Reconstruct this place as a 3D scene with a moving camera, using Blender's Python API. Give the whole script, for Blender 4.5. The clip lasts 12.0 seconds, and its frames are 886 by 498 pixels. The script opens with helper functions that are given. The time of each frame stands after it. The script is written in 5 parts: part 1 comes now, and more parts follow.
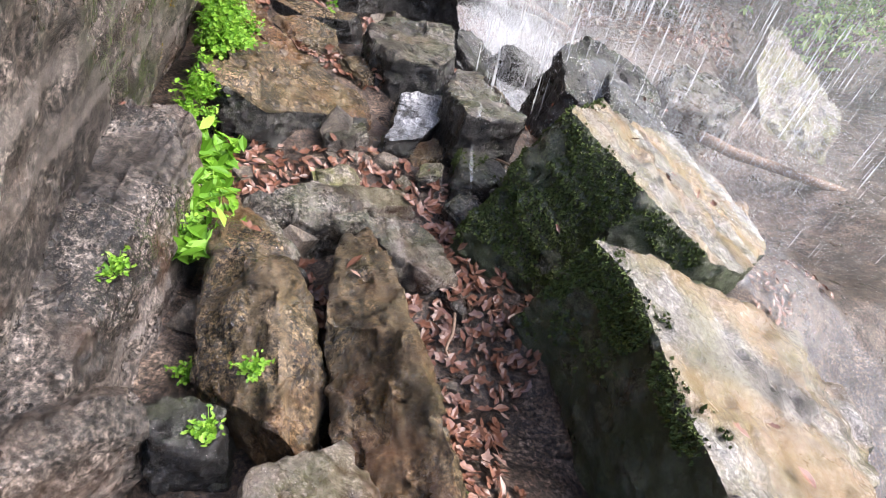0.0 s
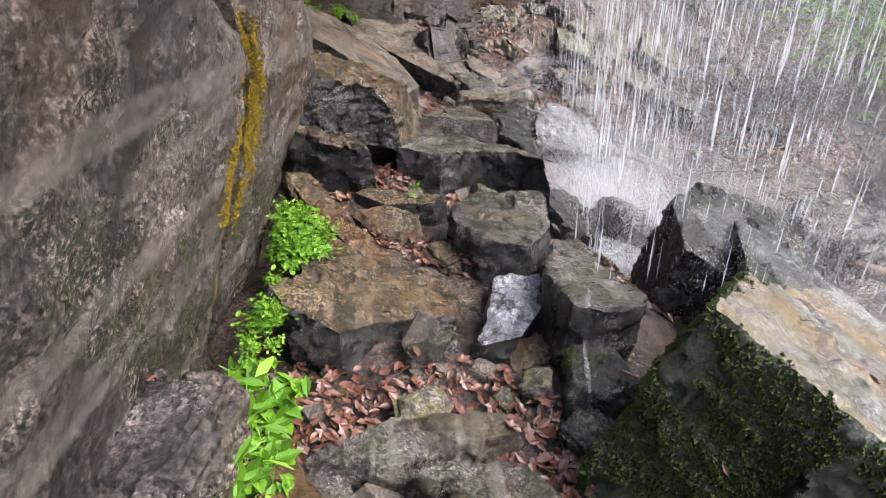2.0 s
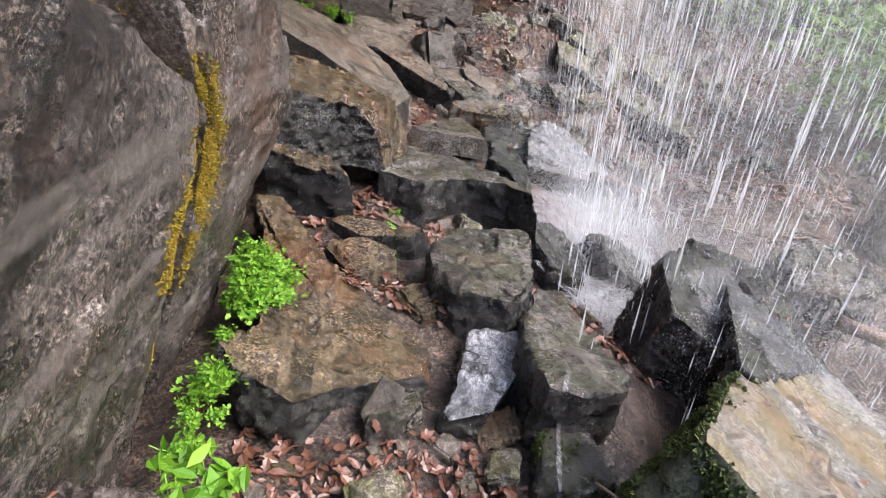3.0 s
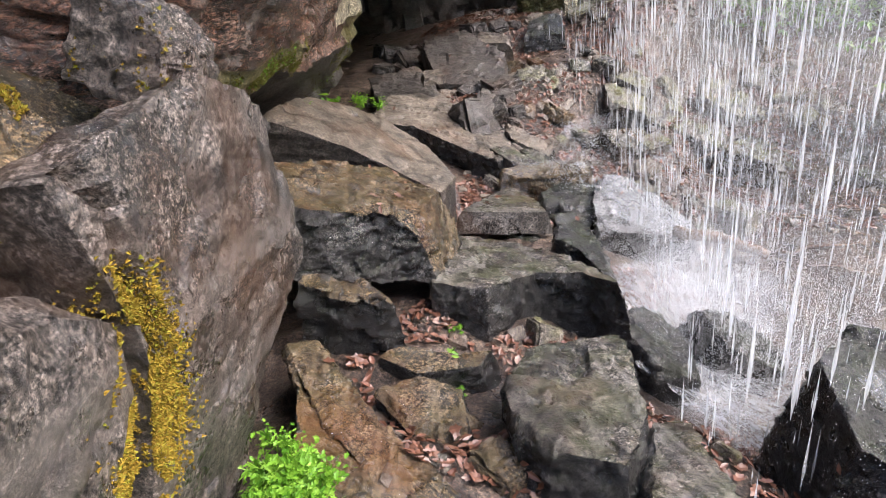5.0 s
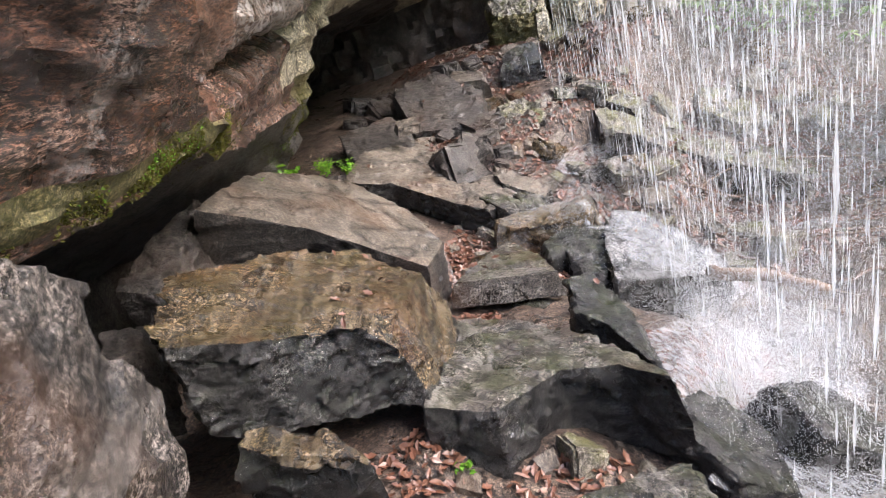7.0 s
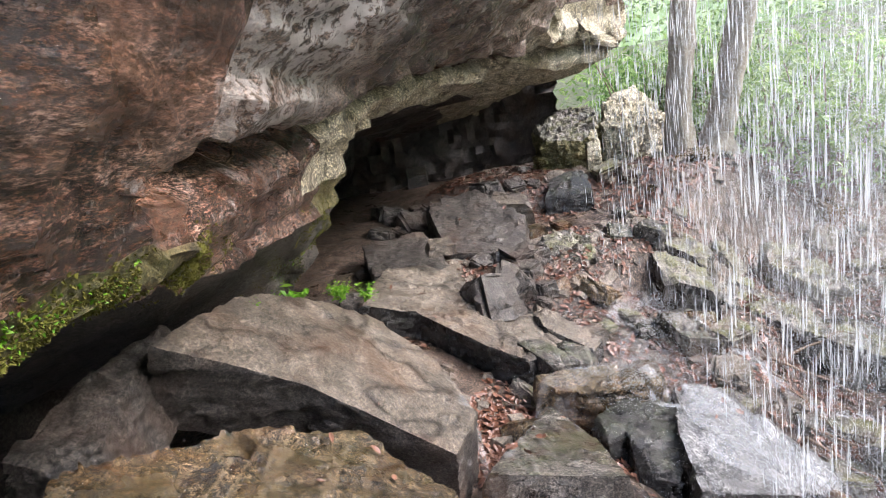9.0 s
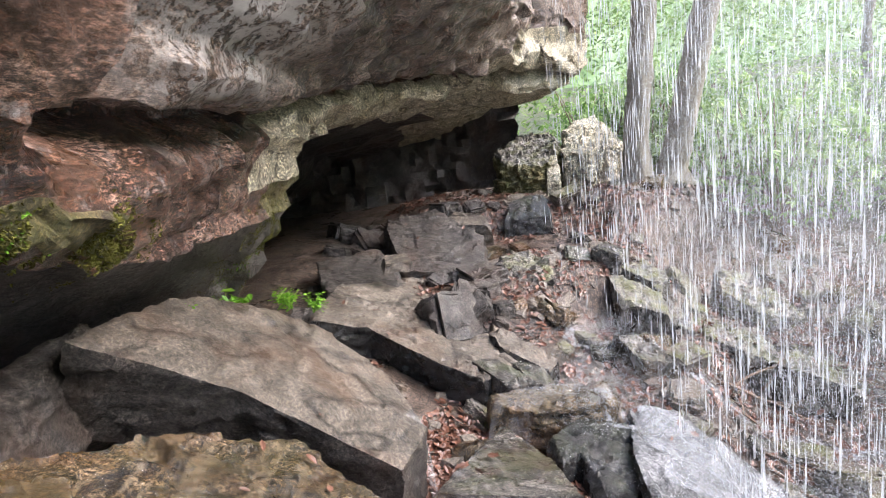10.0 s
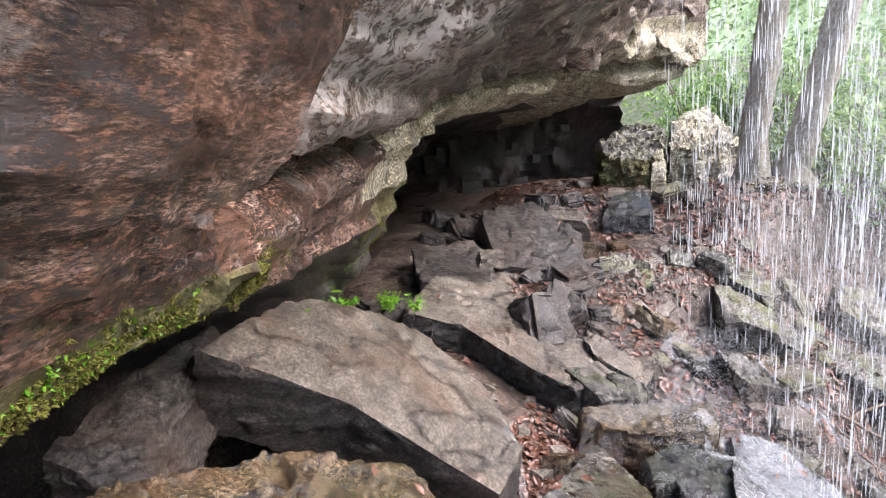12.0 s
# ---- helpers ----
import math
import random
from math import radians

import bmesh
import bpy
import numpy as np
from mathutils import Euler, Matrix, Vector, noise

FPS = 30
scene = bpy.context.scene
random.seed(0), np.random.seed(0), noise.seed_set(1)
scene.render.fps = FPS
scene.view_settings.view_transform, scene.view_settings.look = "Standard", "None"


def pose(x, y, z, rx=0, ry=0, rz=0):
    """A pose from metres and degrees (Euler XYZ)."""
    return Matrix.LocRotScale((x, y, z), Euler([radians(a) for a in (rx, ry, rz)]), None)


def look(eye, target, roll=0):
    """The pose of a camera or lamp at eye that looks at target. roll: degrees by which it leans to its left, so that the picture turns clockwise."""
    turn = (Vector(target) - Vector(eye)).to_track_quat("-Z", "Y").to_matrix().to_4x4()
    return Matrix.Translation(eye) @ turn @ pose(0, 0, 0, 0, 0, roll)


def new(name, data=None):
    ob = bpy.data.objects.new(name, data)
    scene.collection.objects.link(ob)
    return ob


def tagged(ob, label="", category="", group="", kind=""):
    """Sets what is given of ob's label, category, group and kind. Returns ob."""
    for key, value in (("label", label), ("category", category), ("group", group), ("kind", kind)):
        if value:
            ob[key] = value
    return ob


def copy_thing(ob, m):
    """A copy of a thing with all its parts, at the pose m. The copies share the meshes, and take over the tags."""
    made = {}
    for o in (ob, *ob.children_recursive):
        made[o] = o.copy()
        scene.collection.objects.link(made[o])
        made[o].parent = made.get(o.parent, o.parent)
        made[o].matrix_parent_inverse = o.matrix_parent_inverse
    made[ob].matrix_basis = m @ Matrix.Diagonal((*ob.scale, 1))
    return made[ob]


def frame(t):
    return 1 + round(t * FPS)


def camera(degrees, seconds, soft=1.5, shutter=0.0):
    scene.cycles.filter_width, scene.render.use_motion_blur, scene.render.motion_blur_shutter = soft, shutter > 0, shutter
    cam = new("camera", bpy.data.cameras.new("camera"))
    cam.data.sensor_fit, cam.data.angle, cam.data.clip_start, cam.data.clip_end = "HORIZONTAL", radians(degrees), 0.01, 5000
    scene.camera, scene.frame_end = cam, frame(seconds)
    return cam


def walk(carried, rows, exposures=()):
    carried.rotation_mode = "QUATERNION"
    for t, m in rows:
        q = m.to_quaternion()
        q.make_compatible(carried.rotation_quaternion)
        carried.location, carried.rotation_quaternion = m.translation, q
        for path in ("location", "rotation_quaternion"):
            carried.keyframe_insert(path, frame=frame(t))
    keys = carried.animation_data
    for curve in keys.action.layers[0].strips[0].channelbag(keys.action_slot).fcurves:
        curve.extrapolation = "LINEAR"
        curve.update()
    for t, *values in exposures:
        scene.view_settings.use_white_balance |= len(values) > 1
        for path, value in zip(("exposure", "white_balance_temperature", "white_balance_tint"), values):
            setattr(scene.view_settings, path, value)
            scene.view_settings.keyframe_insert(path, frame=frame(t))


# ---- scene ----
from mathutils.bvhtree import BVHTree

cam = camera(74.1, 12.0, soft=0.7)
PATH = [
    (0, (-0.027, 0.157, 1.637), (0.131, 1.293, 0.522), 12.2),
    (0.5, (-0.002, 0.235, 1.612), (0.281, 1.294, 0.446), 14.6),
    (1, (-0.019, 0.35, 1.617), (0.039, 1.706, 0.77), 2.9),
    (1.5, (-0.042, 0.41, 1.616), (-0.049, 1.778, 0.786), 1.6),
    (2, (0.002, 0.67, 1.578), (-0.156, 2.023, 0.741), -2.7),
    (2.5, (0.033, 0.858, 1.698), (-0.125, 2.2, 0.841), -1.8),
    (3, (0.013, 0.966, 1.703), (-0.104, 2.31, 0.843), 2.4),
    (3.2, (0.004, 1.024, 1.71), (-0.085, 2.385, 0.874), 2.7),
    (4.8, (-0.029, 1.564, 1.675), (-0.347, 2.952, 0.946), -8.0),
    (5, (-0.046, 1.646, 1.677), (-0.34, 3.041, 0.95), -9.4),
    (5.5, (-0.128, 1.711, 1.697), (-0.362, 3.126, 0.987), -7.4),
    (6, (-0.145, 1.86, 1.665), (-0.382, 3.287, 0.982), -3.3),
    (6.5, (-0.099, 2.175, 1.587), (-0.522, 3.585, 0.96), -14.0),
    (7, (-0.071, 2.414, 1.583), (-0.356, 3.854, 0.947), -16.5),
    (7.5, (-0.128, 2.605, 1.618), (-0.434, 4.073, 1.061), -9.6),
    (7.7, (-0.162, 2.716, 1.642), (-0.466, 4.186, 1.086), -10.3),
    (9.3, (-0.342, 3.418, 1.507), (-0.594, 4.967, 1.192), -8.7),
    (9.5, (-0.336, 3.47, 1.463), (-0.526, 5.03, 1.161), -7.9),
    (10, (-0.334, 3.402, 1.414), (-0.49, 4.967, 1.118), -6.5),
    (10.5, (-0.377, 3.341, 1.548), (-0.677, 4.871, 1.192), -5.7),
    (11, (-0.353, 3.326, 1.666), (-0.686, 4.869, 1.401), -2.8),
    (11.5, (-0.37, 3.282, 1.691), (-0.747, 4.818, 1.452), -2.3),
    (12, (-0.436, 3.444, 1.644), (-0.821, 4.958, 1.295), -4.7),
]
walk(cam, [(t, look(eye, target, roll)) for t, eye, target, roll in PATH], exposures=[(0.0, 2.25, 6380, 18), (0.5, 2.05, 6380, 18), (1.0, 2.05, 6380, 18), (2.0, 1.93, 6350, 19), (3.0, 1.95, 6330, 19), (7.5, 2.25, 6420, 18), (9.5, 2.3, 6200, 17), (12.0, 2.38, 6120, 20)])

# world and sun: a bright, hazy overcast sky
world = bpy.data.worlds.new("world")
scene.world = world
world.use_nodes = True
wn, wl = world.node_tree.nodes, world.node_tree.links
sky = wn.new("ShaderNodeTexSky")
sky.sky_type, sky.sun_disc = "NISHITA", False
sky.sun_elevation, sky.sun_rotation = radians(38), radians(94)
sky.dust_density = 2.0
wl.new(sky.outputs[0], wn["Background"].inputs[0])
wn["Background"].inputs[1].default_value = 0.15
sun = new("sun", bpy.data.lights.new("sun", "SUN"))
sun.data.energy, sun.data.angle, sun.data.color = 2.7, radians(55), (1.0, 0.96, 0.9)
sun.matrix_world = look((8.0, 2.5, 6.5), (0, 3, 0))


# ---------------------------------------------------------------- materials
def nodes_of(name):
    m = bpy.data.materials.new(name)
    m.use_nodes = True
    nt = m.node_tree
    return m, nt, nt.nodes["Principled BSDF"]


def noise_node(nt, scale, detail=6, rough=0.6, stretch=None, kind="noise"):
    co = nt.nodes.new("ShaderNodeNewGeometry")
    src = co.outputs["Position"]
    if stretch:
        mp = nt.nodes.new("ShaderNodeMapping")
        mp.vector_type = "TEXTURE"
        mp.inputs["Rotation"].default_value = [radians(a) for a in stretch[1]]
        mp.inputs["Scale"].default_value = [1 / a for a in stretch[0]]
        nt.links.new(src, mp.inputs[0])
        src = mp.outputs[0]
    if kind == "voronoi":
        n = nt.nodes.new("ShaderNodeTexVoronoi")
        n.feature = "DISTANCE_TO_EDGE"
        n.inputs["Scale"].default_value = scale
        nt.links.new(src, n.inputs["Vector"])
        return n.outputs["Distance"]
    n = nt.nodes.new("ShaderNodeTexNoise")
    n.inputs["Scale"].default_value = scale
    n.inputs["Detail"].default_value = detail
    n.inputs["Roughness"].default_value = rough
    nt.links.new(src, n.inputs["Vector"])
    return n.outputs[0]


def ramp(nt, fac, stops):
    r = nt.nodes.new("ShaderNodeValToRGB")
    e = r.color_ramp.elements
    for i, (p, c) in enumerate(stops):
        el = e[i] if i < 2 else e.new(p)
        el.position, el.color = p, (*c, 1) if len(c) == 3 else c
    nt.links.new(fac, r.inputs[0])
    return r.outputs[0]


def mixc(nt, fac, a, b, mode="MIX"):
    m = nt.nodes.new("ShaderNodeMix")
    m.data_type, m.blend_type = "RGBA", mode
    for sock, v in ((m.inputs[0], fac), (m.inputs[6], a), (m.inputs[7], b)):
        if isinstance(v, (int, float)):
            sock.default_value = v
        elif isinstance(v, tuple):
            sock.default_value = (*v, 1)
        else:
            nt.links.new(v, sock)
    return m.outputs[2]


def mathn(nt, op, a, b=0.0):
    m = nt.nodes.new("ShaderNodeMath")
    m.operation, m.use_clamp = op, True
    for i, v in enumerate((a, b)):
        if isinstance(v, (int, float)):
            m.inputs[i].default_value = v
        else:
            nt.links.new(v, m.inputs[i])
    return m.outputs[0]


def bump(nt, bsdf, heights):
    last = None
    for h, strength, dist in heights:
        b = nt.nodes.new("ShaderNodeBump")
        b.inputs["Strength"].default_value = strength
        b.inputs["Distance"].default_value = dist
        nt.links.new(h, b.inputs["Height"])
        if last is not None:
            nt.links.new(last, b.inputs["Normal"])
        last = b.outputs[0]
    nt.links.new(last, bsdf.inputs["Normal"])


def facing(nt, axis, lo, hi):
    """How far the surface faces along an axis: 0 under lo, 1 over hi."""
    g = nt.nodes.new("ShaderNodeNewGeometry")
    s = nt.nodes.new("ShaderNodeSeparateXYZ")
    nt.links.new(g.outputs["Normal"], s.inputs[0])
    m = nt.nodes.new("ShaderNodeMapRange")
    m.inputs[1].default_value, m.inputs[2].default_value = lo, hi
    nt.links.new(s.outputs[axis], m.inputs[0])
    return m.outputs[0]


def rock_material(name, dark, mid, light, wet=0.35, moss=0.0, rust=0.0, mosscol=(0.07, 0.09, 0.015), grain=(1, 1, 1), turn=(0, 0, 0), lichen=0.0, sidemoss=0.0, band=0.0, cracks=3.2, patch=None, contrast=0.85, stain=None, beds=((0.35, 0.35, 4.0), (9, 0, 0))):
    m, nt, b = nodes_of(name)
    big = noise_node(nt, 2.3, 5, 0.6)
    med = noise_node(nt, 9.0, 8, 0.68, (grain, turn))
    fine = noise_node(nt, 70.0, 6, 0.75, (grain, turn))
    speck = noise_node(nt, 190.0, 4, 0.8, (grain, turn))
    col = ramp(nt, med, [(0.34, dark), (0.5, mid), (0.66, light)])
    col = mixc(nt, 0.4, col, ramp(nt, big, [(0.36, dark), (0.5, mid), (0.66, light)]), "MIX")
    col = mixc(nt, contrast, col, ramp(nt, fine, [(0.41, (0.12, 0.115, 0.11)), (0.5, (0.82, 0.81, 0.8)), (0.60, (2.5, 2.42, 2.35))]), "MULTIPLY")
    col = mixc(nt, contrast, col, ramp(nt, speck, [(0.41, (0.35, 0.35, 0.35)), (0.59, (1.65, 1.65, 1.65))]), "MULTIPLY")
    g = nt.nodes.new("ShaderNodeNewGeometry")
    wob = nt.nodes.new("ShaderNodeTexNoise")
    wob.inputs["Scale"].default_value, wob.inputs["Detail"].default_value = 3.0, 4
    nt.links.new(g.outputs["Position"], wob.inputs["Vector"])
    shift = nt.nodes.new("ShaderNodeVectorMath")
    shift.operation = "MULTIPLY_ADD"
    shift.inputs[1].default_value = (0.5, 0.5, 0.9)
    nt.links.new(wob.outputs["Color"], shift.inputs[0])
    nt.links.new(g.outputs["Position"], shift.inputs[2])
    vor = nt.nodes.new("ShaderNodeTexVoronoi")
    vor.feature = "DISTANCE_TO_EDGE"
    vor.inputs["Scale"].default_value = cracks
    nt.links.new(shift.outputs[0], vor.inputs["Vector"])
    crack = ramp(nt, vor.outputs["Distance"], [(0.0, (0.12, 0.11, 0.10)), (0.02, (0.6, 0.6, 0.6)), (0.05, (1, 1, 1))])
    col = mixc(nt, 0.85, col, crack, "MULTIPLY")
    if band:
        wv = noise_node(nt, 1.7, 3, 0.5, beds)
        col = mixc(nt, mathn(nt, "MULTIPLY", ramp(nt, wv, [(0.53, (0, 0, 0)), (0.58, (1, 1, 1)), (0.63, (0, 0, 0))]), band), col, light)
    if rust:
        r = noise_node(nt, 1.7, 6, 0.65, ((1, 1, 0.6), (10, 0, 25)))
        col = mixc(nt, mathn(nt, "MULTIPLY", ramp(nt, r, [(0.5, (0, 0, 0)), (0.66, (1, 1, 1))]), rust), col, (0.16, 0.065, 0.018))
    if stain:
        r = noise_node(nt, 2.6, 4, 0.55, ((0.5, 1.4, 1.0), (0, 0, -35)))
        col = mixc(nt, mathn(nt, "MULTIPLY", ramp(nt, r, [(0.45, (0, 0, 0)), (0.6, (1, 1, 1))]), stain[1]), col, stain[0])
    if lichen:
        r = noise_node(nt, 6.0, 8, 0.75)
        col = mixc(nt, mathn(nt, "MULTIPLY", ramp(nt, r, [(0.56, (0, 0, 0)), (0.62, (1, 1, 1))]), lichen), col, (0.55, 0.5, 0.46))
    if patch:       # a crust of white lichen
        gp = nt.nodes.new("ShaderNodeNewGeometry")
        vd = nt.nodes.new("ShaderNodeVectorMath")
        vd.operation = "DISTANCE"
        vd.inputs[1].default_value = patch[0]
        nt.links.new(gp.outputs["Position"], vd.inputs[0])
        close = ramp(nt, vd.outputs["Value"], [(patch[1] * 0.3, (1, 1, 1)), (patch[1], (0, 0, 0))])
        r = noise_node(nt, 22.0, 6, 0.7)
        col = mixc(nt, mathn(nt, "MULTIPLY", close, ramp(nt, r, [(0.47, (0, 0, 0)), (0.52, (1, 1, 1))])), col, (0.70, 0.66, 0.62))
    rough_hi = 0.62
    if moss or sidemoss:
        r = noise_node(nt, 5.0, 8, 0.7)
        spots = ramp(nt, r, [(0.44, (0, 0, 0)), (0.6, (1, 1, 1))])
        mm = noise_node(nt, 120.0, 3, 0.7)
        mc = ramp(nt, mm, [(0.3, tuple(c * 0.35 for c in mosscol)), (0.7, tuple(min(1, c * 1.6) for c in mosscol))])
        if moss:
            col = mixc(nt, mathn(nt, "MULTIPLY", mathn(nt, "MULTIPLY", spots, facing(nt, 2, 0.1, 0.7)), moss), col, mc)
        if sidemoss:
            col = mixc(nt, mathn(nt, "MULTIPLY", ramp(nt, r, [(0.3, (0, 0, 0)), (0.5, (1, 1, 1))]), sidemoss), col, mc)
    nt.links.new(col, b.inputs["Base Color"])
    wetn = noise_node(nt, 3.1, 5, 0.65)
    rg = ramp(nt, wetn, [(0.38, (0.58 - 0.46 * wet,) * 3), (0.62, (rough_hi - 0.22 * wet,) * 3)])
    nt.links.new(rg, b.inputs["Roughness"])
    b.inputs["Specular IOR Level"].default_value = 0.5
    coat = mathn(nt, "MULTIPLY", ramp(nt, wetn, [(0.42, (1, 1, 1)), (0.58, (0, 0, 0))]), 0.7 * wet)
    nt.links.new(coat, b.inputs["Coat Weight"])
    b.inputs["Coat Roughness"].default_value = 0.1
    bump(nt, b, [(crack, 0.7, 0.012), (med, 1.0, 0.045), (fine, 1.0, 0.014), (speck, 0.9, 0.005)])
    film = nt.nodes.new("ShaderNodeBump")       # the film of water follows the coarser relief
    film.inputs["Strength"].default_value, film.inputs["Distance"].default_value = 1.0, 0.03
    nt.links.new(med, film.inputs["Height"])
    nt.links.new(film.outputs[0], b.inputs["Coat Normal"])
    return m


M_WALL = rock_material("wall_rock", (0.024, 0.020, 0.017), (0.070, 0.059, 0.050), (0.22, 0.195, 0.175), wet=0.8, rust=0.3, band=0.55, cracks=0.6, beds=((0.5, 0.13, 3.2), (-4, 0, 0)), contrast=1.0)
M_ROCK = rock_material("wet_grey_rock", (0.014, 0.0125, 0.0105), (0.064, 0.056, 0.047), (0.26, 0.24, 0.21), wet=1.0, rust=0.35, moss=0.35, band=0.6, beds=((4.5, 0.5, 0.6), (0, 20, 12)))
M_BROWN = rock_material("brown_rock", (0.015, 0.0105, 0.006), (0.064, 0.044, 0.022), (0.21, 0.155, 0.09), wet=1.0, rust=0.65, moss=0.3, mosscol=(0.09, 0.075, 0.018), band=0.6, beds=((5.0, 0.5, 0.6), (0, 15, 10)), contrast=1.0)
# Black wet rock; as a side material it paints shade on steep faces.
M_DARK = rock_material("black_wet_rock_and_shade", (0.006, 0.006, 0.0055), (0.018, 0.017, 0.016), (0.07, 0.067, 0.062), wet=1.0, moss=0.2)
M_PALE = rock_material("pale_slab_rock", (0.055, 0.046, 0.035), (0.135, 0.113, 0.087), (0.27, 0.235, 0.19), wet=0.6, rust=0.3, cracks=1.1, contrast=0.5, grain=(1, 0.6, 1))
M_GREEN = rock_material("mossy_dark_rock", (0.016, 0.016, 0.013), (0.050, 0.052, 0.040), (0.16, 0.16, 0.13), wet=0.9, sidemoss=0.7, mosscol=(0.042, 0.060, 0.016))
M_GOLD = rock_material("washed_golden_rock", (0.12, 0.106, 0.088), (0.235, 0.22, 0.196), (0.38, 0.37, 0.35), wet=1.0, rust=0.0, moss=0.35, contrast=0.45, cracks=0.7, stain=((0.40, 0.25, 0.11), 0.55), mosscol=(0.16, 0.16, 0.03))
# Cave rock; also the big pale slab's edge, its shade put into the colour.
M_CAVE = rock_material("cave_rock_and_slab_shade", (0.024, 0.021, 0.018), (0.06, 0.053, 0.046), (0.14, 0.125, 0.11), wet=0.5, rust=0.2)
M_ROOF = rock_material("red_overhang_rock", (0.024, 0.011, 0.007), (0.098, 0.046, 0.028), (0.40, 0.27, 0.21), wet=1.0, rust=0.35, lichen=0.35, grain=(1, 0.4, 1.4), cracks=0.5, contrast=1.0)
M_BROW = rock_material("grey_overhang_rock", (0.048, 0.033, 0.024), (0.15, 0.106, 0.08), (0.44, 0.37, 0.315), wet=1.0, rust=0.3, lichen=0.4, grain=(1, 0.5, 1.4), cracks=0.6, patch=((-0.85, 5.25, 1.92), 0.7))
M_LIME = rock_material("pale_ledge_rock", (0.20, 0.17, 0.10), (0.44, 0.40, 0.28), (0.70, 0.66, 0.54), wet=0.2, moss=0.3, rust=0.2)
M_WEEDY = rock_material("mossy_ledge_rock", (0.05, 0.045, 0.02), (0.14, 0.115, 0.06), (0.28, 0.24, 0.15), wet=0.3, rust=0.4, sidemoss=0.35, mosscol=(0.14, 0.15, 0.02), contrast=1.0)
# The sky's blue-white sheen on wet rock is painted into these tones.
M_STREAKY = rock_material("sheen_streaked_rock", (0.05, 0.05, 0.052), (0.20, 0.21, 0.225), (0.55, 0.57, 0.60), wet=1.0, contrast=0.5, grain=(0.7, 0.35, 0.7), cracks=2.0)
# Darker variant: the wet slab's sheen is put into its light grey.
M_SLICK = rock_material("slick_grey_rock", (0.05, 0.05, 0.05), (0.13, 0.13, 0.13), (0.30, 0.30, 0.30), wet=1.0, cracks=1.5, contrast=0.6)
M_FAR = rock_material("far_bank_rock", (0.06, 0.055, 0.045), (0.16, 0.145, 0.12), (0.36, 0.34, 0.30), wet=0.6, rust=0.25, moss=0.6, mosscol=(0.16, 0.17, 0.025))


def simple(name, col, rough=0.6, var=0.25, scale=40.0, spec=0.5, island=None, translucent=0.0):
    m, nt, b = nodes_of(name)
    n = noise_node(nt, scale, 5, 0.65)
    c = ramp(nt, n, [(0.25, tuple(max(0, v * (1 - var)) for v in col)), (0.75, tuple(min(1, v * (1 + var)) for v in col))])
    if island:
        g = nt.nodes.new("ShaderNodeNewGeometry")
        c2 = ramp(nt, g.outputs["Random Per Island"], island)
        c = mixc(nt, 0.65, c2, c, "MIX") if not translucent else c2
    nt.links.new(c, b.inputs["Base Color"])
    b.inputs["Roughness"].default_value = rough
    b.inputs["Specular IOR Level"].default_value = spec
    if translucent:
        tr = nt.nodes.new("ShaderNodeBsdfTranslucent")
        nt.links.new(c, tr.inputs[0])
        mx = nt.nodes.new("ShaderNodeMixShader")
        mx.inputs[0].default_value = translucent
        nt.links.new(b.outputs[0], mx.inputs[1])
        nt.links.new(tr.outputs[0], mx.inputs[2])
        nt.links.new(mx.outputs[0], nt.nodes["Material Output"].inputs[0])
    return m


M_SOIL = rock_material("wet_leafy_soil", (0.020, 0.014, 0.010), (0.075, 0.052, 0.038), (0.22, 0.17, 0.13), wet=0.7, contrast=1.0)
M_LITTER = simple("wet_fallen_leaves", (0.13, 0.06, 0.035), 0.38, 0.4, 60, 0.5,
                  [(0.0, (0.022, 0.009, 0.006)), (0.35, (0.065, 0.02, 0.012)), (0.65, (0.14, 0.045, 0.024)), (0.9, (0.20, 0.10, 0.07)), (1.0, (0.42, 0.32, 0.27))])
M_GRASSY = simple("bright_spring_leaves", (0.2, 0.42, 0.03), 0.5, 0.3, 30, 0.4,
                  [(0.0, (0.06, 0.18, 0.010)), (0.5, (0.16, 0.35, 0.025)), (1.0, (0.25, 0.44, 0.05))], 0.35)
M_BUSH = simple("evergreen_bush_leaves", (0.1, 0.2, 0.05), 0.45, 0.3, 30, 0.5,
                [(0.0, (0.08, 0.15, 0.04)), (0.5, (0.2, 0.33, 0.09)), (1.0, (0.38, 0.50, 0.18))], 0.45)
M_WOODS = simple("far_spring_leaves", (0.3, 0.42, 0.15), 0.6, 0.3, 3, 0.3,
                 [(0.0, (0.09, 0.16, 0.045)), (0.5, (0.21, 0.31, 0.09)), (1.0, (0.38, 0.47, 0.19))], 0.5)
M_MOSS = simple("yellow_green_moss", (0.16, 0.15, 0.015), 0.9, 0.6, 45, 0.2,
                [(0.0, (0.10, 0.035, 0.008)), (0.45, (0.32, 0.11, 0.012)), (0.75, (0.35, 0.15, 0.02)), (1.0, (0.28, 0.32, 0.03))])
M_OLIVE = simple("olive_moss", (0.10, 0.10, 0.02), 0.9, 0.6, 45, 0.2,
                 [(0.0, (0.04, 0.026, 0.008)), (0.5, (0.085, 0.068, 0.014)), (0.85, (0.13, 0.125, 0.02)), (1.0, (0.19, 0.22, 0.03))])
M_TWIG = simple("dead_wood", (0.16, 0.11, 0.075), 0.7, 0.45, 60)
M_BARK = simple("tree_bark", (0.19, 0.17, 0.13), 0.85, 0.5, 25)


